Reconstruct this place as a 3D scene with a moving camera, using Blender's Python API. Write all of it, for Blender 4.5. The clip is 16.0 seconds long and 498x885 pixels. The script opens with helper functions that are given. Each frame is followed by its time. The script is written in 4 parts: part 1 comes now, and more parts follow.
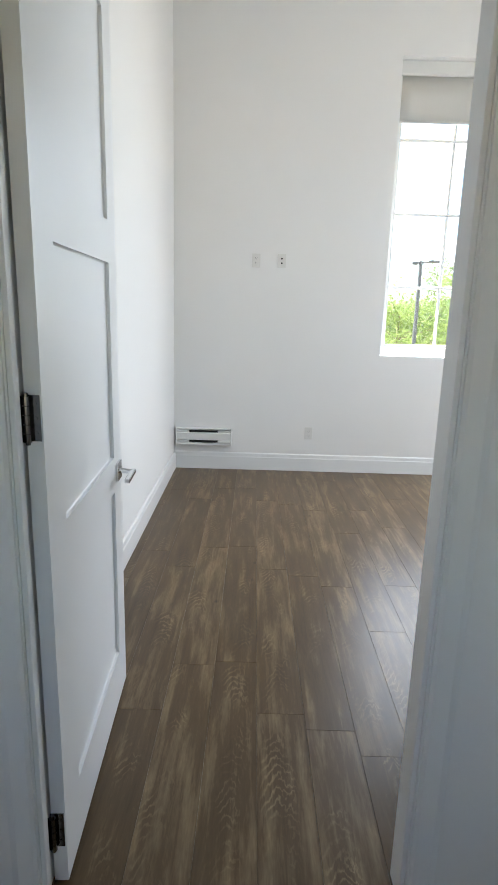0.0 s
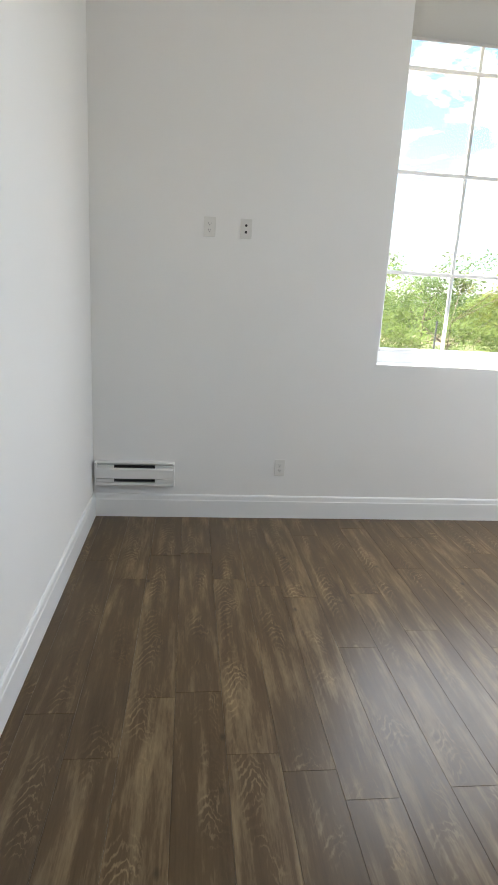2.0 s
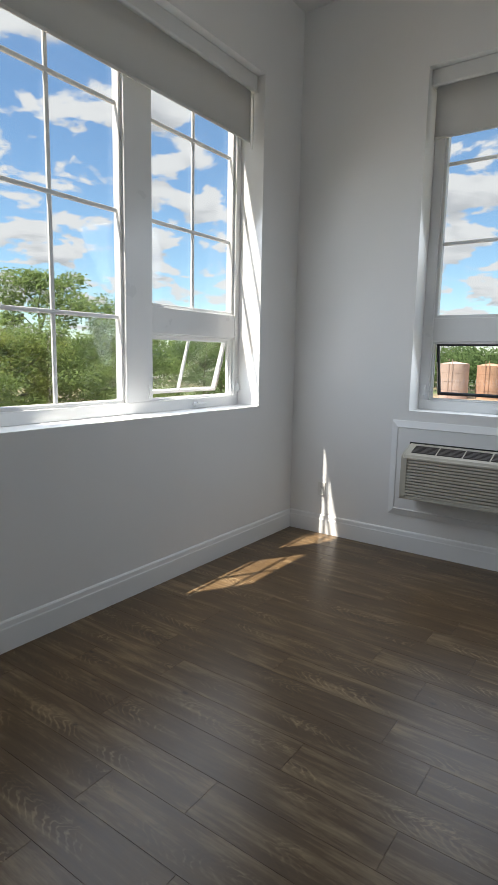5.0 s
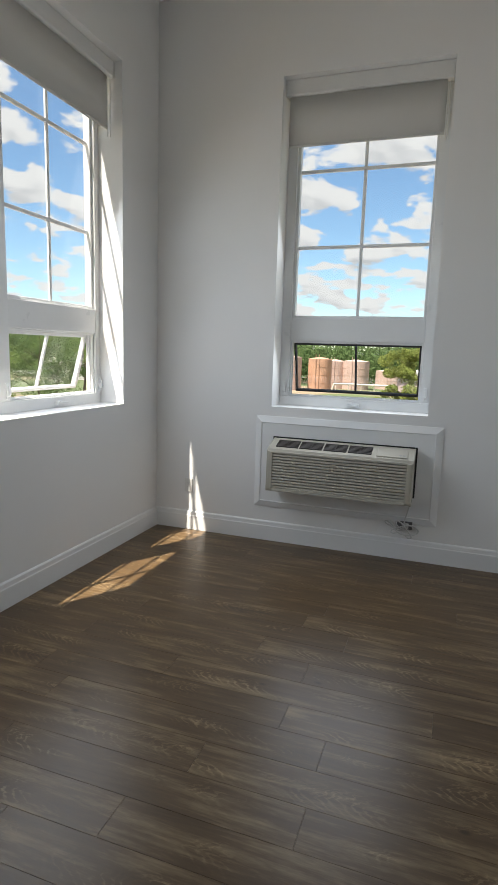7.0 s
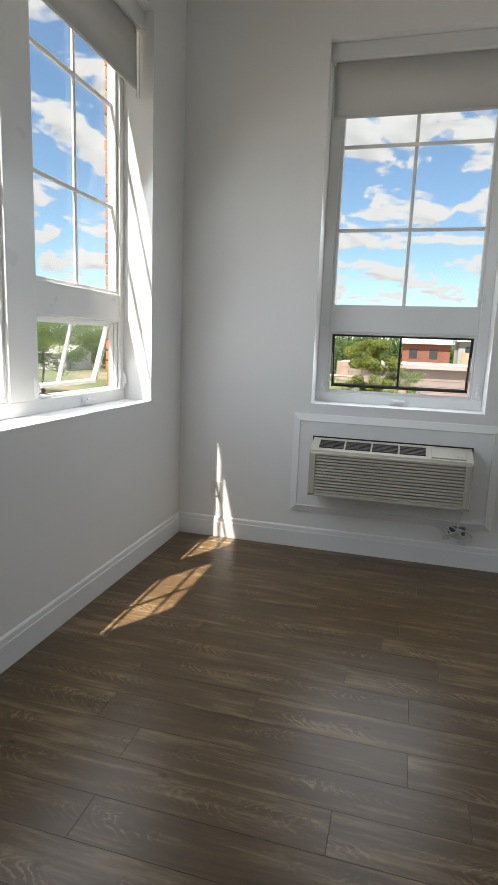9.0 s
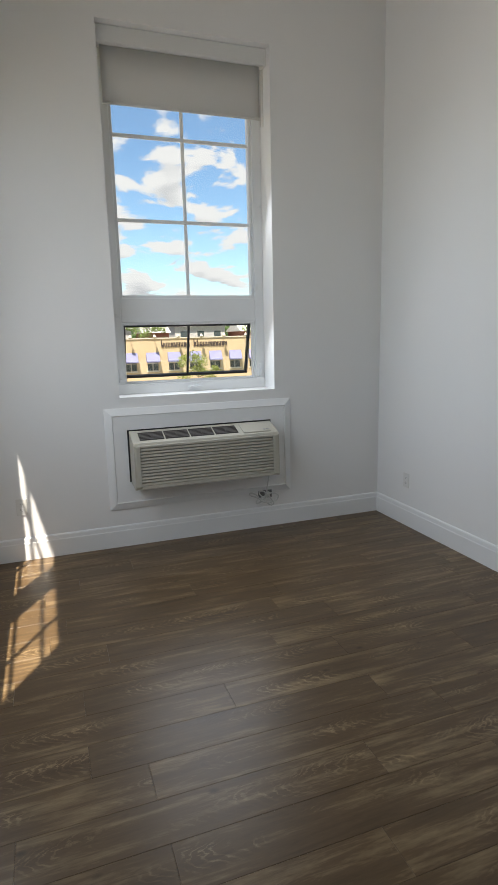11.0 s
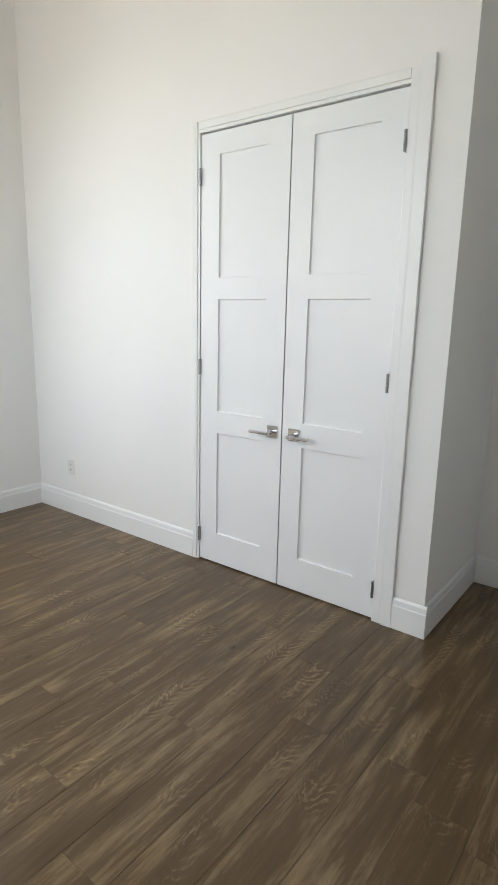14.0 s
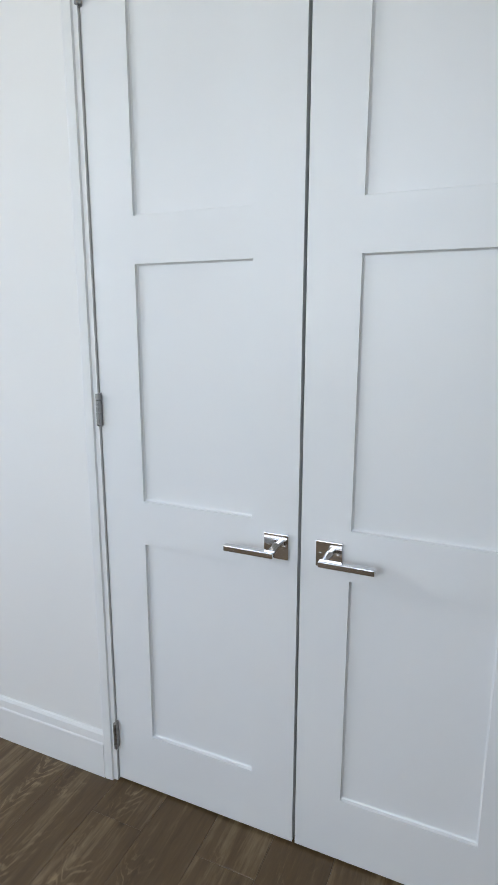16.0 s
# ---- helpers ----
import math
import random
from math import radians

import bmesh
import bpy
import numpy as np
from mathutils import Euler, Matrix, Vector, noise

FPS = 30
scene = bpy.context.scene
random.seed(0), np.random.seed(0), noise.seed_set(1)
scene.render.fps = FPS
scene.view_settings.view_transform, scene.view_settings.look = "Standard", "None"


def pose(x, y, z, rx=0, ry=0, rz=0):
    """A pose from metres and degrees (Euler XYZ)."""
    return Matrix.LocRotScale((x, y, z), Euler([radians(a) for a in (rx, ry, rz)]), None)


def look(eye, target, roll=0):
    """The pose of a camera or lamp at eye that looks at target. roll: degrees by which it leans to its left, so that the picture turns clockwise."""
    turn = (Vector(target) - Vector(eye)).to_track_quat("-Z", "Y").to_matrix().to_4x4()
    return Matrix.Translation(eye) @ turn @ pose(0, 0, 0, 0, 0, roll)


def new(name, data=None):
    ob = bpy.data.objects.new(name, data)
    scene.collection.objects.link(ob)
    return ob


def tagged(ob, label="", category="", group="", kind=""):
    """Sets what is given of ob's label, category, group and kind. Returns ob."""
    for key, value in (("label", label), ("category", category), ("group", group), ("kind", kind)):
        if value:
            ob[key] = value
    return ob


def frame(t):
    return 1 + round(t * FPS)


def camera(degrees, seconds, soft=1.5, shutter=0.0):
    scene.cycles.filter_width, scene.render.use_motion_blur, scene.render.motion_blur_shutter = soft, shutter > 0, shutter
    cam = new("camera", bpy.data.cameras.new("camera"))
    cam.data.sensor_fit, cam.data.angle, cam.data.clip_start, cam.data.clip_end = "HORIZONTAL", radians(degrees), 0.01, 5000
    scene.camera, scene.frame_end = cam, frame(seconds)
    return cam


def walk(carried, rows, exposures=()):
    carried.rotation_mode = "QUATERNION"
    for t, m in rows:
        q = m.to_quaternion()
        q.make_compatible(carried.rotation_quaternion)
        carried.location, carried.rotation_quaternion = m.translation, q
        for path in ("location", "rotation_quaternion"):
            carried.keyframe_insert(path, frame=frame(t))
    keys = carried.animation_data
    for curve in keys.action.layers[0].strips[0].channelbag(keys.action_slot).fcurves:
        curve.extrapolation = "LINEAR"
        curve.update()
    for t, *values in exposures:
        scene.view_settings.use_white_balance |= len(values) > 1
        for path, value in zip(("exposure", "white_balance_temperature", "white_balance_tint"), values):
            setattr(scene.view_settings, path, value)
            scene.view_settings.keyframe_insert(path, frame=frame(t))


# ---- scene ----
cam = camera(47.5, 16.0)
PATH = [
    (0, (-0.016, -0.172, 1.477), (-0.026, 1.775, 1.02), 1.6),
    (0.5, (-0.072, 0.247, 1.477), (-0.019, 2.19, 1.005), 2.4),
    (1, (-0.124, 0.637, 1.444), (0.165, 2.553, 0.952), 1.4),
    (1.5, (-0.145, 0.97, 1.444), (0.132, 2.892, 0.965), 1.6),
    (2, (-0.126, 1.317, 1.481), (0.091, 3.244, 0.99), 3.1),
    (2.5, (-0.153, 1.658, 1.489), (0.224, 3.561, 1.001), 2.3),
    (3, (-0.156, 1.978, 1.469), (0.413, 3.846, 1.037), 2.6),
    (3.5, (-0.162, 2.264, 1.477), (0.713, 4.032, 1.147), 2.3),
    (4, (-0.257, 2.463, 1.484), (1.104, 3.885, 1.127), -0.0),
    (4.5, (-0.299, 2.508, 1.489), (1.21, 3.778, 1.159), 1.1),
    (5, (-0.316, 2.498, 1.486), (1.298, 3.64, 1.185), 1.1),
    (5.2, (-0.317, 2.486, 1.492), (1.332, 3.577, 1.19), 1.0),
    (7.3, (-0.41, 2.703, 1.529), (1.467, 3.311, 1.203), 2.0),
    (7.5, (-0.402, 2.718, 1.535), (1.48, 3.307, 1.2), 2.1),
    (8, (-0.357, 2.81, 1.524), (1.533, 3.368, 1.185), 2.1),
    (8.2, (-0.329, 2.894, 1.523), (1.562, 3.445, 1.18), 2.2),
    (10.3, (-0.107, 4.144, 1.5), (1.871, 4.127, 1.203), -1.0),
    (10.5, (-0.115, 4.246, 1.513), (1.845, 4.008, 1.194), -1.5),
    (11, (-0.194, 4.472, 1.516), (1.658, 3.815, 1.143), -1.4),
    (11.5, (-0.254, 4.536, 1.504), (1.505, 3.66, 1.133), 0.7),
    (12, (-0.278, 4.556, 1.492), (1.37, 3.48, 1.133), 1.2),
    (12.5, (-0.295, 4.542, 1.504), (1.21, 3.281, 1.124), 0.9),
    (13, (-0.305, 4.524, 1.499), (1.067, 3.123, 1.102), 0.9),
    (13.5, (-0.272, 4.488, 1.491), (0.972, 2.982, 1.065), 1.1),
    (14, (-0.091, 4.347, 1.474), (1.091, 2.789, 1.052), 1.3),
    (14.5, (0.205, 4.116, 1.487), (1.326, 2.508, 1.089), 1.6),
    (15, (0.567, 3.856, 1.498), (1.521, 2.153, 1.063), 1.0),
    (15.5, (0.89, 3.505, 1.47), (1.782, 1.762, 1.061), 0.0),
    (16, (1.159, 3.13, 1.434), (1.942, 1.336, 1.026), 0.1),
]
EXPOSURES = [(t, e + 0.8, k + 30, 11) for t, e, k in ((0.0, 2.3, 6400), (0.5, 2.05, 6600), (1.5, 1.9, 6650), (2.5, 1.75, 6600), (3.3, 1.25, 6600), (4.0, 0.66, 6500), (5.2, 0.42, 6350), (8.2, 0.56, 6650), (10.3, 0.48, 6600), (11.5, 0.75, 6650), (12.5, 1.1, 6780), (13.5, 1.58, 6920), (14.5, 1.54, 6880), (16.0, 1.35, 6350))]
walk(cam, [(t, look(eye, target, roll)) for t, eye, target, roll in PATH], EXPOSURES)

# ---- world and sun ----
SUN_WAY = Vector((1.0, -0.596, -2.65)).normalized()
elev = math.asin(-SUN_WAY.z)
azim = math.atan2(-SUN_WAY.x, -SUN_WAY.y)

world = bpy.data.worlds.new("sky")
scene.world = world
world.use_nodes = True
wn, wl = world.node_tree.nodes, world.node_tree.links
wn.clear()


def wnode(kind, **props):
    n = wn.new(kind)
    for k, v in props.items():
        if k == "operation":
            n.operation = v
        elif k == "blend_type":
            n.blend_type = v
    return n


sky = wn.new("ShaderNodeTexSky")
sky.sky_type, sky.sun_disc = "NISHITA", False
sky.sun_elevation, sky.sun_rotation = elev, azim % (2 * math.pi)
sky.altitude, sky.air_density, sky.dust_density, sky.ozone_density = 200, 1.0, 0.0, 1.3
coord = wn.new("ShaderNodeTexCoord")
sep = wn.new("ShaderNodeSeparateXYZ")
wl.new(coord.outputs["Generated"], sep.inputs[0])
lift = wnode("ShaderNodeMath", operation="ADD")
lift.inputs[1].default_value = 0.22
wl.new(sep.outputs["Z"], lift.inputs[0])
low = wnode("ShaderNodeMath", operation="MAXIMUM")
low.inputs[1].default_value = 0.05
wl.new(lift.outputs[0], low.inputs[0])
flat = wn.new("ShaderNodeCombineXYZ")
for axis in ("X", "Y"):
    div = wnode("ShaderNodeMath", operation="DIVIDE")
    wl.new(sep.outputs[axis], div.inputs[0])
    wl.new(low.outputs[0], div.inputs[1])
    wl.new(div.outputs[0], flat.inputs[axis])
def cloud_field(shift):
    """Heaped clouds on a plane overhead; shift samples them a little nearer the zenith."""
    mp = wn.new("ShaderNodeMapping")
    mp.inputs["Scale"].default_value = (shift, shift, 1)
    mp.inputs["Location"].default_value = CLOUD_AT
    wl.new(flat.outputs[0], mp.inputs["Vector"])
    t = wn.new("ShaderNodeTexNoise")
    t.inputs["Scale"].default_value, t.inputs["Detail"].default_value = 4.2, 12
    t.inputs["Roughness"].default_value, t.inputs["Distortion"].default_value = 0.56, 0.25
    wl.new(mp.outputs[0], t.inputs["Vector"])
    return t


CLOUD_AT = (1.7, 0.4, 0.0)
puff, above = cloud_field(1.0), cloud_field(0.955)
mask = wn.new("ShaderNodeValToRGB")
mask.color_ramp.elements[0].position, mask.color_ramp.elements[1].position = 0.492, 0.535
wl.new(puff.outputs["Fac"], mask.inputs[0])
shade = wn.new("ShaderNodeValToRGB")
shade.color_ramp.elements[0].position, shade.color_ramp.elements[1].position = 0.53, 0.68
shade.color_ramp.elements[0].color = (4.9, 4.9, 4.9, 1)
shade.color_ramp.elements[1].color = (3.1, 3.2, 3.35, 1)
wl.new(above.outputs["Fac"], shade.inputs[0])
mix = wn.new("ShaderNodeMixRGB")
wl.new(mask.outputs["Color"], mix.inputs[0])
azure = wn.new("ShaderNodeMixRGB")
azure.blend_type = "MULTIPLY"
azure.inputs[0].default_value, azure.inputs[2].default_value = 1.0, (0.86, 0.97, 0.99, 1)
wl.new(sky.outputs[0], azure.inputs[1])
wl.new(azure.outputs[0], mix.inputs[1])
wl.new(shade.outputs["Color"], mix.inputs[2])
back = wn.new("ShaderNodeBackground")
back.inputs["Strength"].default_value = 0.075
wl.new(mix.outputs[0], back.inputs[0])
wout = wn.new("ShaderNodeOutputWorld")
wl.new(back.outputs[0], wout.inputs[0])

sun = new("sun", bpy.data.lights.new("sun", "SUN"))
sun.data.energy, sun.data.angle, sun.data.color = 5.0, radians(0.5), (1.0, 0.93, 0.82)
sun.matrix_world = look((-20, 20, 60), Vector((-20, 20, 60)) + SUN_WAY)

# lamps added to boost the skylight in the two window openings, two one above the other in each
for high in (1.62, 2.55):
    for name, eye, way, wide, power in (
        ("window_fill_lamp", (2.24, 5.07, high), (0, -0.88, -0.48), 2.1, 3.9),
        ("window_fill_lamp", (3.94, 3.40, high), (-0.88, 0, -0.48), 1.05, 2.2),
    ):
        lamp = new(name, bpy.data.lights.new(name, "AREA"))
        lamp.data.shape, lamp.data.size, lamp.data.size_y = "RECTANGLE", wide, 0.62
        lamp.data.spread = radians(166)
        lamp.data.energy, lamp.data.color = power, (0.83, 0.91, 1.0)
        lamp.matrix_world = look(eye, Vector(eye) + Vector(way))


# ---- materials ----
def material(name, color, rough=0.5, metal=0.0, vary=0.06, scale=3.0, bump=0.0, bump_scale=200.0, spec=0.5, per_object=0.0):
    """A painted or plain surface with broad and fine variation of tone, gloss and relief."""
    m = bpy.data.materials.new(name)
    m.use_nodes = True
    n, l = m.node_tree.nodes, m.node_tree.links
    b = n["Principled BSDF"]
    b.inputs["Metallic"].default_value = metal
    b.inputs["Specular IOR Level"].default_value = spec
    tc = n.new("ShaderNodeTexCoord")
    broad = n.new("ShaderNodeTexNoise")
    broad.inputs["Scale"].default_value, broad.inputs["Detail"].default_value = scale, 6
    l.new(tc.outputs["Object"], broad.inputs["Vector"])
    ramp = n.new("ShaderNodeMapRange")
    ramp.inputs["From Min"].default_value, ramp.inputs["From Max"].default_value = 0.3, 0.7
    ramp.inputs["To Min"].default_value, ramp.inputs["To Max"].default_value = 1 - vary, 1 + vary
    l.new(broad.outputs["Fac"], ramp.inputs["Value"])
    hsv = n.new("ShaderNodeHueSaturation")
    hsv.inputs["Color"].default_value = (*color, 1)
    l.new(ramp.outputs[0], hsv.inputs["Value"])
    if per_object:
        info = n.new("ShaderNodeObjectInfo")
        pr = n.new("ShaderNodeMapRange")
        pr.inputs["To Min"].default_value, pr.inputs["To Max"].default_value = 1 - per_object, 1 + per_object
        l.new(info.outputs["Random"], pr.inputs["Value"])
        mul = n.new("ShaderNodeMath")
        mul.operation = "MULTIPLY"
        l.new(ramp.outputs[0], mul.inputs[0])
        l.new(pr.outputs[0], mul.inputs[1])
        l.new(mul.outputs[0], hsv.inputs["Value"])
    l.new(hsv.outputs[0], b.inputs["Base Color"])
    rr = n.new("ShaderNodeMapRange")
    rr.inputs["To Min"].default_value, rr.inputs["To Max"].default_value = max(0.02, rough - 0.08), min(1, rough + 0.08)
    l.new(broad.outputs["Fac"], rr.inputs["Value"])
    l.new(rr.outputs[0], b.inputs["Roughness"])
    if bump:
        fine = n.new("ShaderNodeTexNoise")
        fine.inputs["Scale"].default_value, fine.inputs["Detail"].default_value = bump_scale, 3
        l.new(tc.outputs["Object"], fine.inputs["Vector"])
        bp = n.new("ShaderNodeBump")
        bp.inputs["Strength"].default_value, bp.inputs["Distance"].default_value = bump, 0.002
        l.new(fine.outputs["Fac"], bp.inputs["Height"])
        l.new(bp.outputs[0], b.inputs["Normal"])
    return m


def plank_material():
    m = bpy.data.materials.new("vinyl_plank")
    m.use_nodes = True
    n, l = m.node_tree.nodes, m.node_tree.links
    b = n["Principled BSDF"]
    tc, info = n.new("ShaderNodeTexCoord"), n.new("ShaderNodeObjectInfo")
    off = n.new("ShaderNodeVectorMath")
    off.operation = "SCALE"
    off.inputs[0].default_value = (37.0, 71.0, 13.0)
    l.new(info.outputs["Random"], off.inputs["Scale"])
    add = n.new("ShaderNodeVectorMath")
    l.new(tc.outputs["Object"], add.inputs[0])
    l.new(off.outputs[0], add.inputs[1])

    def stretched(sx, sy):
        mp = n.new("ShaderNodeMapping")
        mp.inputs["Scale"].default_value = (sx, sy, 1)
        l.new(add.outputs[0], mp.inputs["Vector"])
        return mp

    def noise_tex(mp, detail, rough, distort=0.0):
        t = n.new("ShaderNodeTexNoise")
        t.inputs["Scale"].default_value, t.inputs["Detail"].default_value = 1.0, detail
        t.inputs["Roughness"].default_value, t.inputs["Distortion"].default_value = rough, distort
        l.new(mp.outputs[0], t.inputs["Vector"])
        return t

    def math_node(op, a, c):
        q = n.new("ShaderNodeMath")
        q.operation = op
        for i, v in enumerate((a, c)):
            if isinstance(v, (int, float)):
                q.inputs[i].default_value = v
            else:
                l.new(v, q.inputs[i])
        return q.outputs[0]

    streak = noise_tex(stretched(34, 2.4), 5, 0.62, 0.5)
    cloudy = noise_tex(stretched(17, 2.6), 4, 0.55)
    pores = noise_tex(stretched(190, 26), 3, 0.6)
    # pointed arches of plain-sawn grain down the middle of each plank
    part = n.new("ShaderNodeSeparateXYZ")
    l.new(tc.outputs["Object"], part.inputs[0])
    wander = noise_tex(stretched(22, 8), 5, 0.6)
    across = math_node("ADD", part.outputs["X"], math_node("MULTIPLY", math_node("SUBTRACT", info.outputs["Random"], 0.5), 0.07))
    across = math_node("ADD", across, math_node("MULTIPLY", math_node("SUBTRACT", wander.outputs["Fac"], 0.5), 0.05))
    arch = math_node("ADD", math_node("MULTIPLY", math_node("SQRT", math_node("ADD", math_node("MULTIPLY", across, across), 0.00008), 0.0), 230.0), math_node("MULTIPLY", part.outputs["Y"], 150.0))
    rings = math_node("SINE", math_node("ADD", arch, math_node("MULTIPLY", wander.outputs["Fac"], 30.0)), 0.0)
    rings = math_node("SUBTRACT", math_node("POWER", math_node("MAXIMUM", rings, 0.0), 1.5), 0.28)
    where = n.new("ShaderNodeMapRange")
    where.inputs["From Min"].default_value, where.inputs["From Max"].default_value = 0.49, 0.63
    l.new(noise_tex(stretched(6.0, 3.4), 3, 0.5).outputs["Fac"], where.inputs["Value"])
    core = n.new("ShaderNodeMapRange")
    core.inputs["From Min"].default_value, core.inputs["From Max"].default_value = 0.066, 0.03
    l.new(math_node("ABSOLUTE", across, 0.0), core.inputs["Value"])
    grain = math_node("MULTIPLY", math_node("MULTIPLY", math_node("MULTIPLY", rings, 0.17), where.outputs[0]), core.outputs[0])
    tone = math_node("ADD", math_node("MULTIPLY", streak.outputs["Fac"], 0.5), math_node("MULTIPLY", cloudy.outputs["Fac"], 0.5))
    tone = math_node("ADD", tone, grain)
    tone = math_node("ADD", tone, math_node("MULTIPLY", math_node("SUBTRACT", pores.outputs["Fac"], 0.5), 0.15))
    tone = math_node("ADD", tone, math_node("MULTIPLY", math_node("SUBTRACT", info.outputs["Random"], 0.5), 0.09))
    ramp = n.new("ShaderNodeValToRGB")
    e = ramp.color_ramp.elements
    e[0].position, e[0].color = 0.20, (0.046, 0.027, 0.012, 1)
    e[1].position, e[1].color = 0.74, (0.290, 0.208, 0.114, 1)
    k = e.new(0.5)
    k.color = (0.106, 0.066, 0.031, 1)
    l.new(tone, ramp.inputs[0])
    knot = n.new("ShaderNodeTexVoronoi")
    knot.inputs["Scale"].default_value = 1.0
    l.new(stretched(6.5, 3.6).outputs[0], knot.inputs["Vector"])
    kr = n.new("ShaderNodeMapRange")
    kr.inputs["From Min"].default_value, kr.inputs["From Max"].default_value = 0.03, 0.09
    kr.inputs["To Min"].default_value, kr.inputs["To Max"].default_value = 0.45, 1.0
    l.new(knot.outputs["Distance"], kr.inputs["Value"])
    dark = n.new("ShaderNodeHueSaturation")
    l.new(ramp.outputs[0], dark.inputs["Color"])
    l.new(kr.outputs[0], dark.inputs["Value"])
    l.new(dark.outputs[0], b.inputs["Base Color"])
    rr = n.new("ShaderNodeMapRange")
    rr.inputs["To Min"].default_value, rr.inputs["To Max"].default_value = 0.25, 0.38
    l.new(streak.outputs["Fac"], rr.inputs["Value"])
    l.new(rr.outputs[0], b.inputs["Roughness"])
    b.inputs["Specular IOR Level"].default_value = 0.36
    bp = n.new("ShaderNodeBump")
    bp.inputs["Strength"].default_value, bp.inputs["Distance"].default_value = 0.25, 0.001
    l.new(tone, bp.inputs["Height"])
    l.new(bp.outputs[0], b.inputs["Normal"])
    return m


def glass_material():
    m = bpy.data.materials.new("window_glass")
    m.use_nodes = True
    n, l = m.node_tree.nodes, m.node_tree.links
    n.clear()
    out, mx = n.new("ShaderNodeOutputMaterial"), n.new("ShaderNodeMixShader")
    tr, gl, fr = n.new("ShaderNodeBsdfTransparent"), n.new("ShaderNodeBsdfGlossy"), n.new("ShaderNodeLayerWeight")
    steep, gain = n.new("ShaderNodeMath"), n.new("ShaderNodeMath")
    steep.operation, gain.operation = "POWER", "MULTIPLY_ADD"
    steep.inputs[1].default_value, gain.inputs[1].default_value, gain.inputs[2].default_value = 5.0, 0.5, 0.03
    fr.inputs["Blend"].default_value = 0.5
    gl.inputs["Roughness"].default_value = 0.01
    tr.inputs["Color"].default_value = (0.97, 0.985, 0.98, 1)
    l.new(fr.outputs["Facing"], steep.inputs[0])
    l.new(steep.outputs[0], gain.inputs[0])
    l.new(gain.outputs[0], mx.inputs[0])
    l.new(tr.outputs[0], mx.inputs[1])
    l.new(gl.outputs[0], mx.inputs[2])
    l.new(mx.outputs[0], out.inputs[0])
    return m


def blind_material():
    m = bpy.data.materials.new("light_grey_blind_fabric")
    m.use_nodes = True
    n, l = m.node_tree.nodes, m.node_tree.links
    n.clear()
    out, mx = n.new("ShaderNodeOutputMaterial"), n.new("ShaderNodeMixShader")
    di, tl = n.new("ShaderNodeBsdfDiffuse"), n.new("ShaderNodeBsdfTranslucent")
    tc, t, r = n.new("ShaderNodeTexCoord"), n.new("ShaderNodeTexNoise"), n.new("ShaderNodeValToRGB")
    t.inputs["Scale"].default_value, t.inputs["Detail"].default_value = 420, 3
    l.new(tc.outputs["Object"], t.inputs["Vector"])
    r.color_ramp.elements[0].color, r.color_ramp.elements[1].color = (0.64, 0.63, 0.60, 1), (0.74, 0.73, 0.70, 1)
    l.new(t.outputs["Fac"], r.inputs[0])
    l.new(r.outputs[0], di.inputs[0])
    l.new(r.outputs[0], tl.inputs[0])
    mx.inputs[0].default_value = 0.10
    l.new(di.outputs[0], mx.inputs[1])
    l.new(tl.outputs[0], mx.inputs[2])
    l.new(mx.outputs[0], out.inputs[0])
    return m


def ground_material():
    m = material("dry_lot_ground", (0.36, 0.28, 0.19), 0.9, vary=0.25, scale=0.05)
    n, l = m.node_tree.nodes, m.node_tree.links
    b = n["Principled BSDF"]
    tc = n.new("ShaderNodeTexCoord")
    t = n.new("ShaderNodeTexNoise")
    t.inputs["Scale"].default_value, t.inputs["Detail"].default_value = 0.045, 8
    l.new(tc.outputs["Object"], t.inputs["Vector"])
    r = n.new("ShaderNodeValToRGB")
    e = r.color_ramp.elements
    e[0].position, e[0].color = 0.46, (0.25, 0.19, 0.125, 1)
    e[1].position, e[1].color = 0.58, (0.09, 0.12, 0.045, 1)
    l.new(t.outputs["Fac"], r.inputs[0])
    l.new(r.outputs[0], b.inputs["Base Color"])
    return m


def leaf_material(name, color):
    m = bpy.data.materials.new(name)
    m.use_nodes = True
    n, l = m.node_tree.nodes, m.node_tree.links
    n.clear()
    out, mx = n.new("ShaderNodeOutputMaterial"), n.new("ShaderNodeMixShader")
    di, tl = n.new("ShaderNodeBsdfDiffuse"), n.new("ShaderNodeBsdfTranslucent")
    tc, t, hs = n.new("ShaderNodeTexCoord"), n.new("ShaderNodeTexNoise"), n.new("ShaderNodeHueSaturation")
    t.inputs["Scale"].default_value, t.inputs["Detail"].default_value = 0.7, 4
    l.new(tc.outputs["Object"], t.inputs["Vector"])
    mr = n.new("ShaderNodeMapRange")
    mr.inputs["From Min"].default_value, mr.inputs["From Max"].default_value = 0.3, 0.7
    mr.inputs["To Min"].default_value, mr.inputs["To Max"].default_value = 0.6, 1.45
    l.new(t.outputs["Fac"], mr.inputs["Value"])
    hs.inputs["Color"].default_value = (*color, 1)
    l.new(mr.outputs[0], hs.inputs["Value"])
    l.new(hs.outputs[0], di.inputs[0])
    l.new(hs.outputs[0], tl.inputs[0])
    mx.inputs[0].default_value = 0.55
    l.new(di.outputs[0], mx.inputs[1])
    l.new(tl.outputs[0], mx.inputs[2])
    l.new(mx.outputs[0], out.inputs[0])
    return m


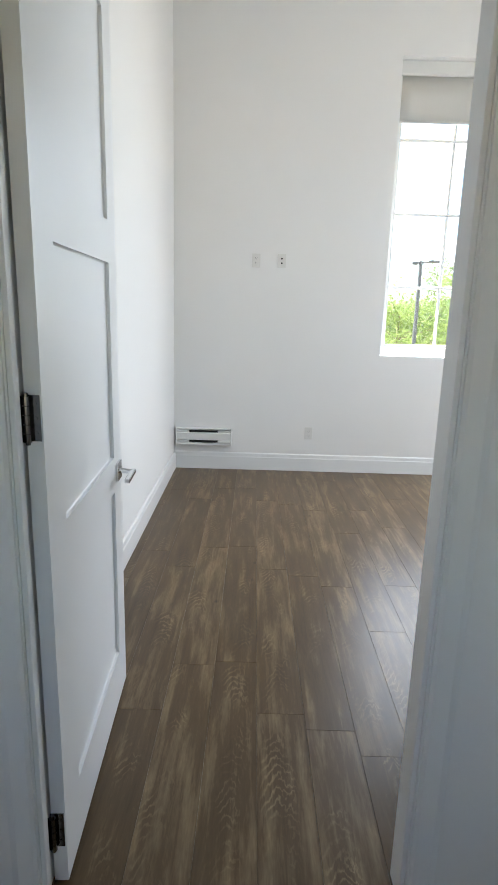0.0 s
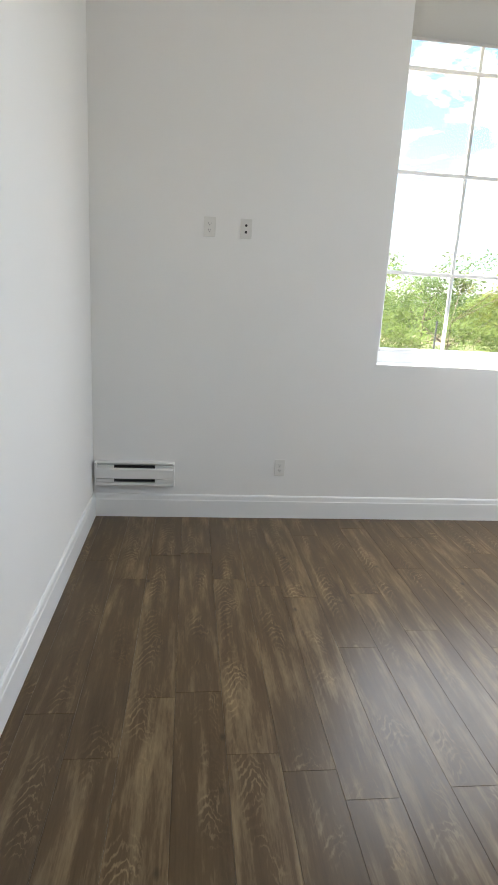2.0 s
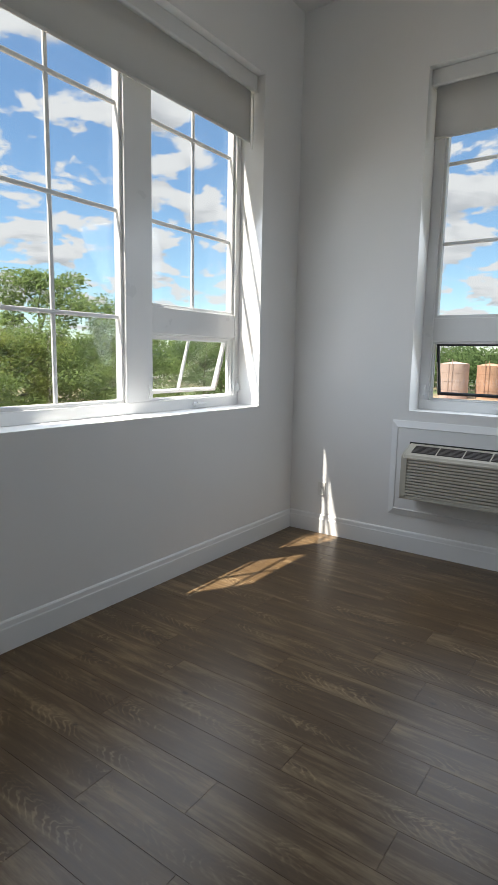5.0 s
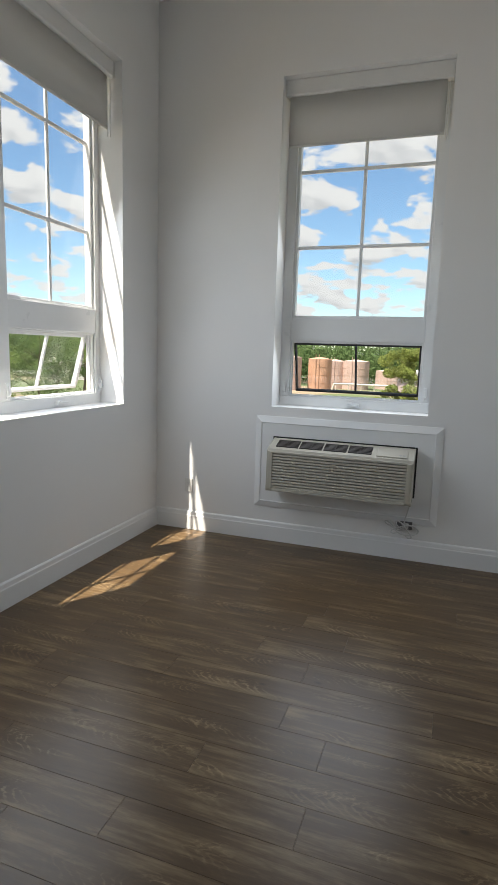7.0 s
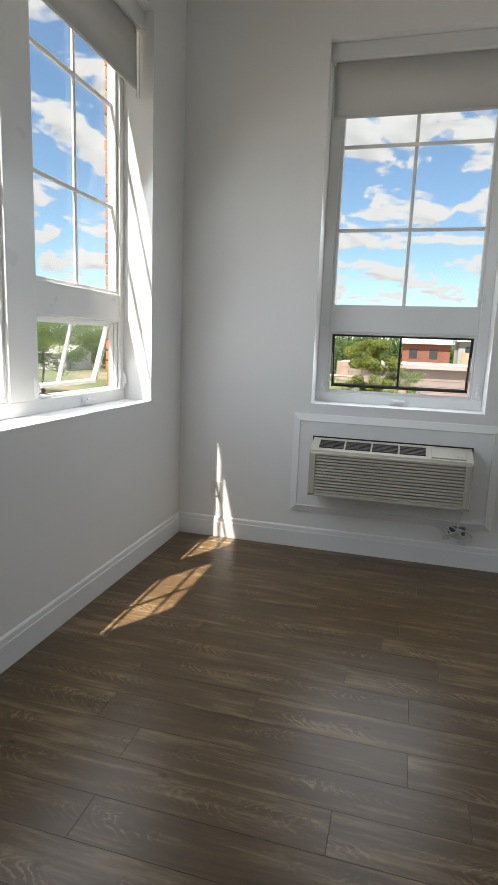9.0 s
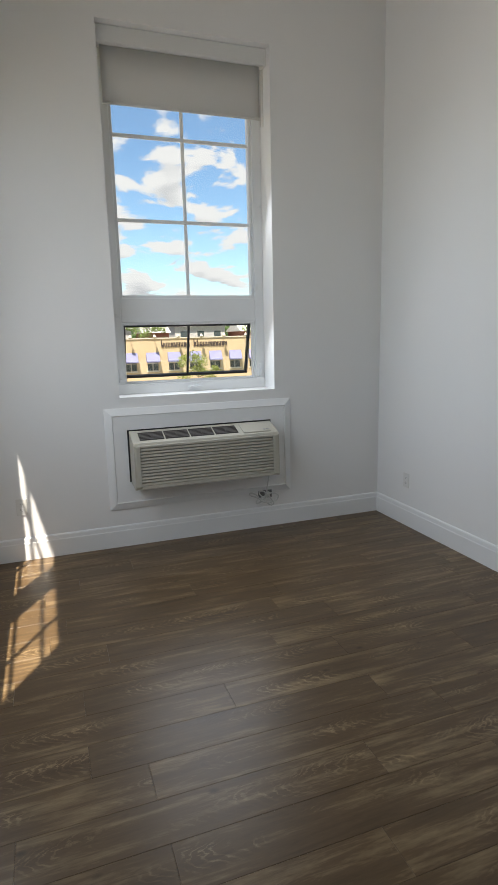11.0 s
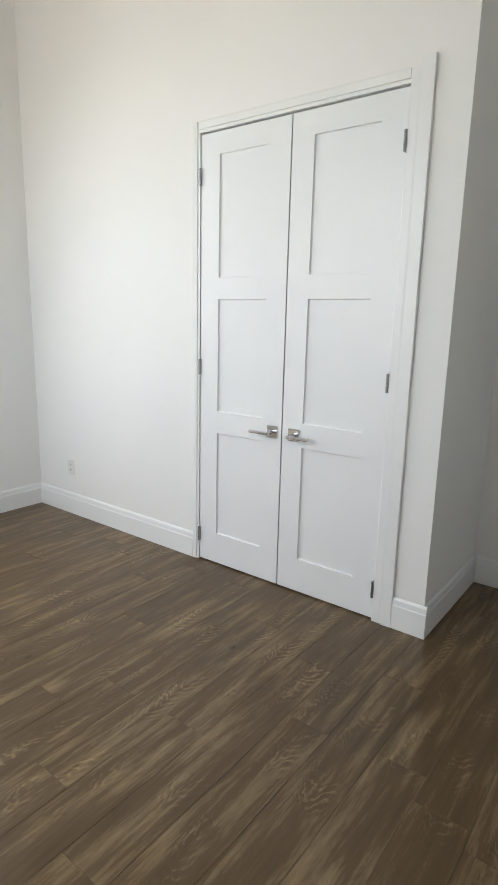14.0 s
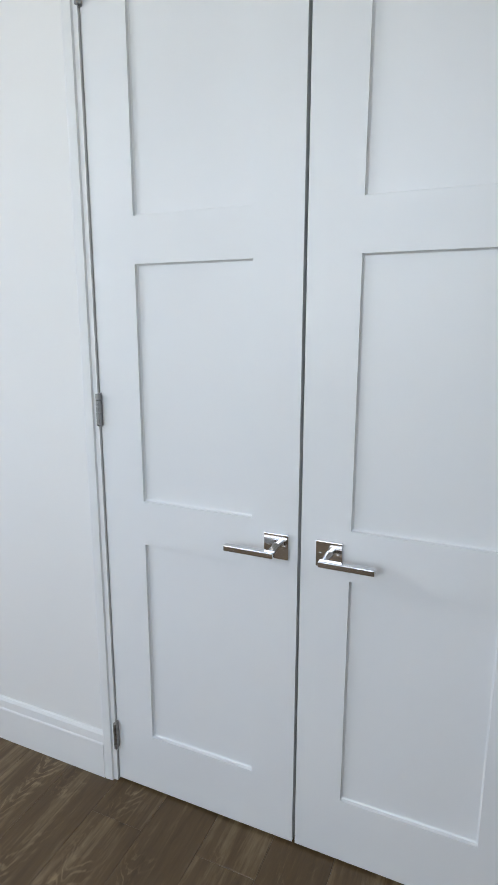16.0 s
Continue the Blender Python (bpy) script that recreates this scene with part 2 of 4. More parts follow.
WALL = material("matt_white_wall_paint", (0.83, 0.825, 0.81), 0.6, vary=0.012, scale=1.2, bump=0.12, bump_scale=320, spec=0.35)
CEIL = material("flat_white_ceiling_paint", (0.8, 0.79, 0.77), 0.8, vary=0.015, scale=1.5, bump=0.1, bump_scale=260)
TRIM = material("satin_white_trim_paint", (0.82, 0.825, 0.82), 0.32, vary=0.012, scale=2.5, bump=0.05, bump_scale=90)
DOOR = material("satin_white_door_paint", (0.82, 0.83, 0.835), 0.34, vary=0.012, scale=2.0, bump=0.05, bump_scale=70)
VINYL = material("white_window_vinyl", (0.80, 0.81, 0.81), 0.3, vary=0.015, scale=5)
PLATE = material("white_plastic_plate", (0.74, 0.73, 0.70), 0.35, vary=0.02, scale=30)
DARK = material("dark_slot", (0.02, 0.02, 0.02), 0.6, vary=0.1, scale=40)
GASKET = material("black_rubber_gasket", (0.025, 0.025, 0.028), 0.55, vary=0.1, scale=20)
CHROME = material("polished_chrome", (0.72, 0.72, 0.73), 0.09, metal=1.0, vary=0.03, scale=40)
STEEL = material("brushed_hinge_steel", (0.38, 0.38, 0.38), 0.3, metal=1.0, vary=0.08, scale=60)
# entry hinge metal, its colour darkened to stand in for dark reflections
STEEL_DARKENED = material("hinge_steel_dark_reflection", (0.16, 0.16, 0.165), 0.18, metal=1.0, vary=0.15, scale=60)
BLIND = blind_material()
CASSETTE = material("white_blind_cassette", (0.72, 0.72, 0.70), 0.4, vary=0.015, scale=4)
ACSHELL = material("beige_grey_plastic", (0.47, 0.445, 0.375), 0.42, vary=0.03, scale=6, bump=0.1, bump_scale=400)
ACGRILL = material("brown_grille_plastic", (0.06, 0.052, 0.046), 0.5, vary=0.1, scale=20)
HEATER = material("white_enamelled_steel", (0.78, 0.78, 0.76), 0.32, vary=0.02, scale=6)
CORD = material("pale_grey_cord", (0.66, 0.66, 0.64), 0.45, vary=0.04, scale=30)
SLAB = material("floor_slab", (0.05, 0.04, 0.03), 0.8, vary=0.1, scale=3)
BRICK = material("red_brick", (0.42, 0.15, 0.075), 0.85, vary=0.2, scale=14, bump=0.6, bump_scale=60, per_object=0.25)
MORTAR = material("grey_mortar", (0.36, 0.33, 0.3), 0.95, vary=0.12, scale=20, bump=0.5, bump_scale=80)
PLANK = plank_material()
GLASS = glass_material()
GROUND = ground_material()
BARK = material("grey_brown_bark", (0.13, 0.10, 0.075), 0.9, vary=0.25, scale=3, bump=0.8, bump_scale=12)
LEAF_A = leaf_material("fresh_green_leaves", (0.19, 0.255, 0.09))
LEAF_B = leaf_material("deep_green_leaves", (0.12, 0.175, 0.07))
LEAF_C = leaf_material("yellow_green_leaves", (0.23, 0.265, 0.08))
OCHRE = material("ochre_painted_stucco", (0.52, 0.40, 0.25), 0.85, vary=0.06, scale=0.6, bump=0.3, bump_scale=8)
MAUVE = material("mauve_block_wall", (0.42, 0.33, 0.31), 0.85, vary=0.08, scale=0.8, bump=0.3, bump_scale=6)
ROOFING = material("pale_flat_roof", (0.5, 0.48, 0.46), 0.8, vary=0.1, scale=0.5)
AWNING = material("faded_blue_awning", (0.20, 0.20, 0.34), 0.7, vary=0.08, scale=1.5)
PANE = material("dark_far_window_pane", (0.06, 0.075, 0.08), 0.12, vary=0.1, scale=1.0)
STONE = material("pale_stone_sill", (0.55, 0.5, 0.42), 0.8, vary=0.08, scale=3)
LETTER = material("dark_brown_lettering", (0.05, 0.035, 0.03), 0.6, vary=0.1, scale=3)
RUST = material("rust_orange_tank_paint", (0.50, 0.29, 0.19), 0.7, vary=0.2, scale=0.5, bump=0.3, bump_scale=4)
PINKTANK = material("faded_pink_tank_paint", (0.52, 0.37, 0.31), 0.7, vary=0.15, scale=0.5)
PIPE = material("pale_pipe_paint", (0.6, 0.53, 0.46), 0.5, vary=0.1, scale=1)
POLE = material("dark_galvanised_pole", (0.10, 0.11, 0.12), 0.5, metal=0.4, vary=0.1, scale=3)
REDROOF = material("far_red_brick", (0.34, 0.13, 0.09), 0.85, vary=0.15, scale=1.0)


# ---- mesh helpers ----
def box(bm, x0, x1, y0, y1, z0, z1, bevel=0.0):
    got = bmesh.ops.create_cube(bm, size=1.0)
    vs = got["verts"]
    for v in vs:
        v.co = Vector(((x0 + x1) / 2 + v.co.x * (x1 - x0), (y0 + y1) / 2 + v.co.y * (y1 - y0), (z0 + z1) / 2 + v.co.z * (z1 - z0)))
    if bevel:
        es = list({e for v in vs for e in v.link_edges})
        bmesh.ops.bevel(bm, geom=es, offset=bevel, segments=2, affect="EDGES", profile=0.5)
    return vs


def prism(bm, outline, axis, a, b):
    """Extrudes a closed outline of 2D points along an axis from a to b. The outline lies in the other two axes, in x, y, z order."""
    def at(p, q):
        return {"x": (q, p[0], p[1]), "y": (p[0], q, p[1]), "z": (p[0], p[1], q)}[axis]
    lo = [bm.verts.new(at(p, a)) for p in outline]
    hi = [bm.verts.new(at(p, b)) for p in outline]
    k = len(outline)
    fs = [bm.faces.new(lo[::-1]), bm.faces.new(hi)]
    for i in range(k):
        fs.append(bm.faces.new((lo[i], lo[(i + 1) % k], hi[(i + 1) % k], hi[i])))
    bmesh.ops.recalc_face_normals(bm, faces=fs)


def rod(bm, p, q, r0, r1=None, sides=12):
    p, q = Vector(p), Vector(q)
    m = Matrix.Translation((p + q) / 2) @ (q - p).to_track_quat("Z", "Y").to_matrix().to_4x4()
    bmesh.ops.create_cone(bm, cap_ends=True, segments=sides, radius1=r0, radius2=r0 if r1 is None else r1, depth=(q - p).length, matrix=m)


def finish(name, bm, mat, parent=None, smooth=False):
    me = bpy.data.meshes.new(name)
    bm.to_mesh(me)
    bm.free()
    me.materials.append(mat)
    if smooth:
        for p in me.polygons:
            p.use_smooth = True
    ob = new(name, me)
    if parent:
        ob.parent = parent
    return ob


def boxes(name, rows, mat, parent=None, bevel=0.0):
    bm = bmesh.new()
    for r in rows:
        box(bm, *r, bevel=bevel)
    return finish(name, bm, mat, parent)


def thing(name, m, label, category, group="", kind=""):
    ob = new(name)
    ob.empty_display_size = 0.1
    ob.matrix_world = m
    return tagged(ob, label, category, group, kind)


# ---- plan ----
WX, EX, NY, CY, DY = -0.745, 3.886, 5.013, 1.862, 1.06
CEILING, HALL_S, HALL_E = 4.15, -1.6, 1.0
NW = (1.12, 3.357, 1.10, 3.508)
EW = (2.803, 3.990, 1.10, 3.508)
CLO = (0.983, 2.167, 2.455)
ENT = (-0.505, 0.392, 2.455)
GROUND_Z = -5.0


def holed(u0, u1, z0, z1, hole):
    """The four pieces of a wall round one opening: (u0, u1, z0, z1) each."""
    a, b, c, d = hole
    rows = [(u0, a, z0, z1), (b, u1, z0, z1), (a, b, d, z1)]
    if c > z0:
        rows.append((a, b, z0, c))
    return rows


def structure(ob, label):
    return tagged(ob, label, kind="structure")


wall_north = structure(boxes("wall_north", [(a, b, NY, NY + 0.30, c, d) for a, b, c, d in holed(WX, EX, -0.1, CEILING, NW)], WALL), "white painted wall with a wide window opening")
structure(boxes("wall_east", [(EX, EX + 0.30, a, b, c, d) for a, b, c, d in holed(DY - 0.12, NY + 0.30, -0.1, CEILING, EW)], WALL), "white painted wall with a tall window opening")
structure(boxes("wall_west", [(WX - 0.14, WX, HALL_S - 0.12, NY + 0.30, -0.1, CEILING)], WALL), "plain white painted wall")
structure(boxes("wall_closet", [(a, b, CY - 0.12, CY, c, d) for a, b, c, d in holed(0.724, EX, -0.1, CEILING, (CLO[0] - 0.02, CLO[1] + 0.02, -0.1, CLO[2] + 0.02))], WALL), "white painted wall round the closet doors")
structure(boxes("wall_closet_side", [(0.724, 0.844, DY, CY - 0.12, -0.1, CEILING)], WALL), "white painted return wall of the closet")
structure(boxes("wall_south", [(a, b, DY - 0.12, DY, c, d) for a, b, c, d in holed(WX, EX, -0.1, CEILING, (ENT[0] - 0.02, ENT[1] + 0.02, -0.1, ENT[2] + 0.02))], WALL), "white painted wall round the entry doorway")
# the opening is an unseen addition, sized to light the hall and jamb
structure(boxes("wall_hall_south", [(a, b, HALL_S - 0.12, HALL_S, c, d) for a, b, c, d in holed(WX, HALL_E, -0.1, CEILING, (-0.3, 0.6, 0.9, 2.3))], WALL), "plain white hall wall with an added unseen opening to let light in")
structure(boxes("wall_hall_east", [(HALL_E, HALL_E + 0.12, HALL_S - 0.12, DY - 0.12, -0.1, CEILING)], WALL), "plain white hall wall")
structure(boxes("ceiling", [(WX - 0.14, EX + 0.42, HALL_S - 0.12, NY + 0.42, CEILING, CEILING + 0.25)], CEIL), "flat white ceiling")
floor = structure(boxes("floor", [(WX - 0.14, EX + 0.30, HALL_S - 0.12, NY + 0.30, -0.16, -0.008)], SLAB), "brown wood-look vinyl plank floor")
# outer brick skin and the storey below
facade = structure(boxes("facade_north", [(a, b, NY + 0.302, NY + 0.42, c, d) for a, b, c, d in holed(WX - 0.14, EX + 0.42, GROUND_Z, CEILING, (1.10, 3.535, 1.04, 4.05))], MORTAR), "red brick outer face of the building")
structure(boxes("facade_east", [(EX + 0.302, EX + 0.42, a, b, c, d) for a, b, c, d in holed(HALL_S - 0.12, NY + 0.302, GROUND_Z, CEILING, (2.78, 4.01, 1.04, 3.62))], BRICK), "red brick outer face of the building")
structure(boxes("storey_below", [(WX - 0.14, EX + 0.30, HALL_S - 0.12, NY + 0.30, GROUND_Z, -0.162)], BRICK), "brick storey under the room")


# ---- baseboards ----
def skirting(wall_axis, at, side, a, b):
    """A stepped skirting along a wall. side is +1 or -1: the way from the wall into the room."""
    prof = [(0, 0.0), (0.016, 0.0), (0.016, 0.120), (0.0145, 0.124), (0.0130, 0.126), (0.0110, 0.152), (0.006, 0.160), (0, 0.162)]
    bm = bmesh.new()
    prism(bm, [(at + side * p, z) for p, z in prof], "y" if wall_axis == "x" else "x", a, b)
    return structure(finish("baseboard", bm, TRIM), "white painted stepped baseboard")


skirting("y", NY, -1, WX + 0.016, EX - 0.016)
skirting("x", WX, 1, 1.14, NY)
skirting("x", EX, -1, CY, NY)
skirting("y", CY, 1, 2.212, EX - 0.016)
skirting("y", CY, 1, 0.708, 0.879)
skirting("x", 0.724, -1, DY + 0.016, CY)
skirting("y", DY, 1, ENT[1] + 0.07, 0.708)
skirting("x", WX, 1, HALL_S, DY - 0.12)


# ---- windows ----
def crank(parent, u, v, z):
    bm = bmesh.new()
    prism(bm, [(u - 0.055, z), (u + 0.055, z), (u + 0.045, z + 0.022), (u - 0.03, z + 0.03), (u - 0.05, z + 0.018)], "y", v - 0.03, v)
    rod(bm, (u - 0.04, v - 0.034, z + 0.022), (u + 0.05, v - 0.036, z + 0.012), 0.006, 0.005, 8)
    finish("crank_handle", bm, VINYL, parent)


def latch(parent, u, v, z):
    bm = bmesh.new()
    box(bm, u - 0.011, u + 0.011, v - 0.012, v, z, z + 0.10, 0.003)
    prism(bm, [(v - 0.012, z + 0.015), (v - 0.03, z + 0.03), (v - 0.022, z + 0.085), (v - 0.012, z + 0.08)], "x", u - 0.007, u + 0.007)
    finish("latch", bm, VINYL, parent)


def rim(rows, u0, u1, z0, z1, w, v0, v1):
    rows += [(u0, u0 + w, v0, v1, z0, z1), (u1 - w, u1, v0, v1, z0, z1), (u0 + w, u1 - w, v0, v1, z0, z0 + w), (u0 + w, u1 - w, v0, v1, z1 - w, z1)]


def bars(parent, u0, u1, z0, z1, us, zs, v):
    """Flat grilles between the panes: flush strips with a rounded front, each a part of its own."""
    cut = [z0] + list(zs) + [z1]
    for u in us:
        boxes("muntin", [(u - 0.0125, u + 0.0125, v - 0.008, v + 0.008, cut[i] + (0.0125 if i else 0), cut[i + 1] - (0.0125 if i + 2 < len(cut) else 0)) for i in range(len(cut) - 1)], VINYL, parent, 0.004)
    for z in zs:
        boxes("muntin", [(u0, u1, v - 0.0085, v + 0.0085, z - 0.0125, z + 0.0125)], VINYL, parent, 0.004)


def pane(parent, u0, u1, z0, z1, v):
    ob = boxes("glass", [(u0, u1, v - 0.003, v + 0.003, z0, z1)], GLASS, parent)
    ob.visible_shadow = False
    return ob


def vent(parent, u0, u1, z0, z1, v, degrees, dark):
    """A top-hung sash pushed out at the bottom."""
    sash = new("vent_sash")
    sash.parent = parent
    sash.matrix_local = pose(0, v, z1, degrees, 0, 0)
    h = z1 - z0
    rows = []
    rim(rows, u0, u1, -h, 0, 0.018 if dark else 0.022, 0.0, 0.035)
    boxes("sash_frame", rows, GASKET if dark else VINYL, sash, 0.003)
    mid = (u0 + u1) / 2
    boxes("muntin", [(mid - 0.008, mid + 0.008, 0.006, 0.028, -h + 0.018, -0.018)], GASKET if dark else VINYL, sash, 0.003)
    pane(sash, u0 + 0.016, u1 - 0.016, -h + 0.016, -0.016, 0.017)
    for u in (u0 + 0.004, u1 - 0.004):
        bm = bmesh.new()
        rod(bm, (u, -0.004, -h * 0.35), (u, 0.0, -h * 0.95), 0.005, None, 8)
        finish("stay_arm", bm, STEEL, sash)


def window(name, m, bays, wide, z0, z1, label, top_bar=2.955):
    """A vinyl window in an opening; bays: (glass u0, glass u1, has a vent below)."""
    w = thing(name, m, label, "window", kind="structure")
    v0, v1 = 0.205, 0.296
    zb, zt = z0 + 0.075, z1 - 0.05
    rows = [(0, wide, v0, v1, z0, zb), (0, wide, v0, v1, zt, z1), (0, bays[0][0], v0, v1, zb, zt), (bays[-1][1], wide, v0, v1, zb, zt)]
    for (a, b, q), (c, d, r) in zip(bays, bays[1:]):
        rows.append((b, c, v0, v1, zb, zt))
    boxes("frame", rows, VINYL, w, 0.004)
    for a, b, low_vent in bays:
        g0 = zb
        if low_vent:
            boxes("rail", [(a, b, v0 + 0.004, v1 - 0.004, 1.625, 1.80)], VINYL, w, 0.004)
            g0 = 1.80
            rows = []
            rim(rows, a, b, zb, 1.625, 0.012, v0 + 0.02, v1 - 0.01)
            boxes("vent_stop", rows, VINYL, w, 0.002)
            rows = []
            rim(rows, a + 0.012, b - 0.012, zb + 0.012, 1.613, 0.006, v0 + 0.045, v0 + 0.06)
            boxes("gasket", rows, VINYL, w)
            vent(w, a + 0.016, b - 0.016, zb + 0.016, 1.609, v0 + 0.062, 16, top_bar < 2.95)
            crank(w, (a + b) / 2 + 0.01, v0, zb - 0.052)
            latch(w, a - 0.035, v0, zb + 0.015)
            latch(w, b + 0.035, v0, zb + 0.015)
        rows = []
        rim(rows, a, b, g0, zt, 0.022, v0 + 0.02, v0 + 0.075)
        boxes("glazing_bead", rows, VINYL, w, 0.004)
        zs = (1.712, 2.347, 2.955) if not low_vent else (2.347, top_bar)
        bars(w, a + 0.022, b - 0.022, g0 + 0.022, zt - 0.022, ((a + b) / 2,), zs, v0 + 0.05)
        pane(w, a + 0.02, b - 0.02, g0 + 0.02, zt - 0.02, v0 + 0.068)
    return w


window("window_1", pose(NW[0], NY, 0), [(0.062, 1.055, False), (1.285, 2.185, True)], NW[1] - NW[0], NW[2], NW[3], "white vinyl grid window with an awning sash pushed open")
window("window_2", pose(EX, EW[1], 0, 0, 0, -90), [(0.075, 1.115, True)], EW[1] - EW[0], EW[2], EW[3], "tall white vinyl window with an awning sash pushed open", 2.912)


# ---- roller blinds ----
def roller_blind(m, wide, drop):
    b = thing("roller_blind", m, "pale grey roller blind in a white cassette, mostly rolled up", "blind", "roller blinds in the windows")
    bm = bmesh.new()
    prism(bm, [(0.062, 0.0), (0.150, 0.0), (0.150, -0.100), (0.074, -0.106), (0.064, -0.096)], "x", 0.012, wide - 0.012)
    finish("cassette", bm, CASSETTE, b)
    for u in (0.004, wide - 0.012):
        boxes("end_cap", [(u, u + 0.008, 0.058, 0.152, -0.108, -0.001)], PLATE, b, 0.002)
    bm = bmesh.new()
    k = 24
    top = [bm.verts.new((0.03 + (wide - 0.075) * i / k, 0.098 + 0.0012 * math.sin(i * 1.3), -0.101)) for i in range(k + 1)]
    bot = [bm.verts.new((0.03 + (wide - 0.075) * i / k, 0.098 + 0.003 * math.sin(i * 0.7), -drop)) for i in range(k + 1)]
    for i in range(k):
        bm.faces.new((top[i], top[i + 1], bot[i + 1], bot[i]))
    cloth = finish("fabric", bm, BLIND, b, True)
    cloth.modifiers.new("thick", "SOLIDIFY").thickness = 0.0012
    boxes("hem_bar", [(0.03, wide - 0.045, 0.093, 0.103, -drop - 0.018, -drop)], BLIND, b, 0.003)
    bm = bmesh.new()
    rod(bm, (wide - 0.024, 0.085, -0.12), (wide - 0.024, 0.085, -drop - 0.06), 0.004, None, 8)
    rod(bm, (wide - 0.036, 0.1, -0.12), (wide - 0.036, 0.1, -drop - 0.06), 0.003, None, 8)
    finish("cord", bm, PLATE, b)


roller_blind(pose(NW[0], NY, NW[3] - 0.004), NW[1] - NW[0], 0.44)
roller_blind(pose(EX, EW[1], EW[3] - 0.004, 0, 0, -90), EW[1] - EW[0], 0.44)


# ---- doors ----
PANELS = [(0.195, 0.822), (0.950, 1.585), (1.702, 2.337)]


def door_leaf(parent, wide, high, stile_a, stile_b, panels):
    """A three-panel leaf in its own axes: u from the hinge, v = 0 at the front face, going back to 0.036."""
    rows = [(0, stile_a, 0, 0.036, 0.008, high), (wide - stile_b, wide, 0, 0.036, 0.008, high)]
    zs = [0.008] + [z for p in panels for z in p] + [high]
    for i in range(0, len(zs), 2):
        rows.append((stile_a, wide - stile_b, 0, 0.036, zs[i], zs[i + 1]))
    bm = bmesh.new()
    for r in rows:
        box(bm, *r)
    bmesh.ops.remove_doubles(bm, verts=bm.verts, dist=0.0001)
    finish("leaf_frame", bm, DOOR, parent)
    for a, b in panels:
        bm = bmesh.new()
        box(bm, stile_a - 0.002, wide - stile_b + 0.002, 0.0125, 0.026, a - 0.002, b + 0.002)
        finish("panel", bm, DOOR, parent)
        # narrow sloped bead round the panel
        bm = bmesh.new()
        o = [(stile_a, a), (wide - stile_b, a), (wide - stile_b, b), (stile_a, b)]
        i = [(stile_a + 0.004, a + 0.004), (wide - stile_b - 0.004, a + 0.004), (wide - stile_b - 0.004, b - 0.004), (stile_a + 0.004, b - 0.004)]
        vo = [bm.verts.new((p[0], 0.0095, p[1])) for p in o]
        vb = [bm.verts.new((p[0], 0.0127, p[1])) for p in o]
        vi = [bm.verts.new((p[0], 0.0122, p[1])) for p in i]
        for k in range(4):
            bm.faces.new((vo[k], vo[(k + 1) % 4], vi[(k + 1) % 4], vi[k]))
            bm.faces.new((vb[k], vi[k], vi[(k + 1) % 4], vb[(k + 1) % 4]))
        finish("panel_bead", bm, DOOR, parent)


def lever(parent, u, z, toward, face=0.0, out=-1):
    """A square rosette with a flat lever; toward: +1 or -1 along u."""
    bm = bmesh.new()
    box(bm, u - 0.033, u + 0.033, min(face, face + out * 0.009), max(face, face + out * 0.009), z - 0.033, z + 0.033, 0.0015)
    for du, dz in ((-0.022, 0.0), (0.022, 0.0)):
        rod(bm, (u + du, face + out * 0.008, z + dz), (u + du, face + out * 0.0105, z + dz), 0.004, None, 10)
    finish("rosette", bm, CHROME, parent)
    bm = bmesh.new()
    rod(bm, (u, face + out * 0.008, z), (u, face + out * 0.05, z - 0.004), 0.010, 0.009, 20)
    a, b = (u - toward * 0.012, u + toward * 0.122)
    y0, y1 = sorted((face + out * 0.046, face + out * 0.064))
    box(bm, min(a, b), max(a, b), y0, y1, z - 0.012, z + 0.004, 0.003)
    finish("lever_handle", bm, CHROME, parent)


def hinge(parent, u, z, v=0.0):
    bm = bmesh.new()
    for k in range(5):
        rod(bm, (u, v - 0.006, z - 0.045 + 0.018 * k), (u, v - 0.006, z - 0.0285 + 0.018 * k), 0.0065, None, 12)
    box(bm, u - 0.003, u + 0.003, v - 0.002, v + 0.03, z - 0.045, z + 0.045)
    finish("hinge", bm, STEEL, parent)


def closet_door(hinge_x):
    """One leaf of the pair; its front looks along +y."""
    wide = 0.584
    d = thing("closet_door", pose(hinge_x, CY - 0.001, 0, 0, 0, 180), "white three-panel closet door with chrome lever, closed", "door", "pair of closet doors", "structure")
    return d, wide


left, W = closet_door(2.1635)
door_leaf(left, W, 2.447, 0.130, 0.124, PANELS)
lever(left, W - 0.055, 0.886, -1)
for z in (0.17, 1.203, 2.235):
    hinge(left, 0.002, z, -0.008)
right, W = closet_door(1.571)
door_leaf(right, W, 2.447, 0.124, 0.120, PANELS)
lever(right, 0.074, 0.886, 1)
for z in (0.17, 1.203, 2.235):
    hinge(right, W - 0.001, z, -0.010)

bm = bmesh.new()
prism(bm, [(2.1665, CY), (2.1665, CY + 0.007), (2.180, CY + 0.007), (2.182, CY + 0.014), (2.206, CY + 0.016), (2.212, CY + 0.013), (2.212, CY)], "z", 0, 2.5125)
prism(bm, [(CY, 2.4565), (CY + 0.007, 2.4565), (CY + 0.007, 2.472), (CY + 0.014, 2.474), (CY + 0.016, 2.506), (CY + 0.013, 2.5125), (CY, 2.5125)], "x", 0.9835, 2.1665)
prism(bm, [(0.9835, CY), (0.9835, CY + 0.010), (0.978, CY + 0.013), (0.945, CY + 0.014), (0.934, CY + 0.012), (0.934, CY)], "z", 0, 2.5125)
box(bm, 0.879, 0.9335, CY, CY + 0.020, 0, 2.545, 0.002)
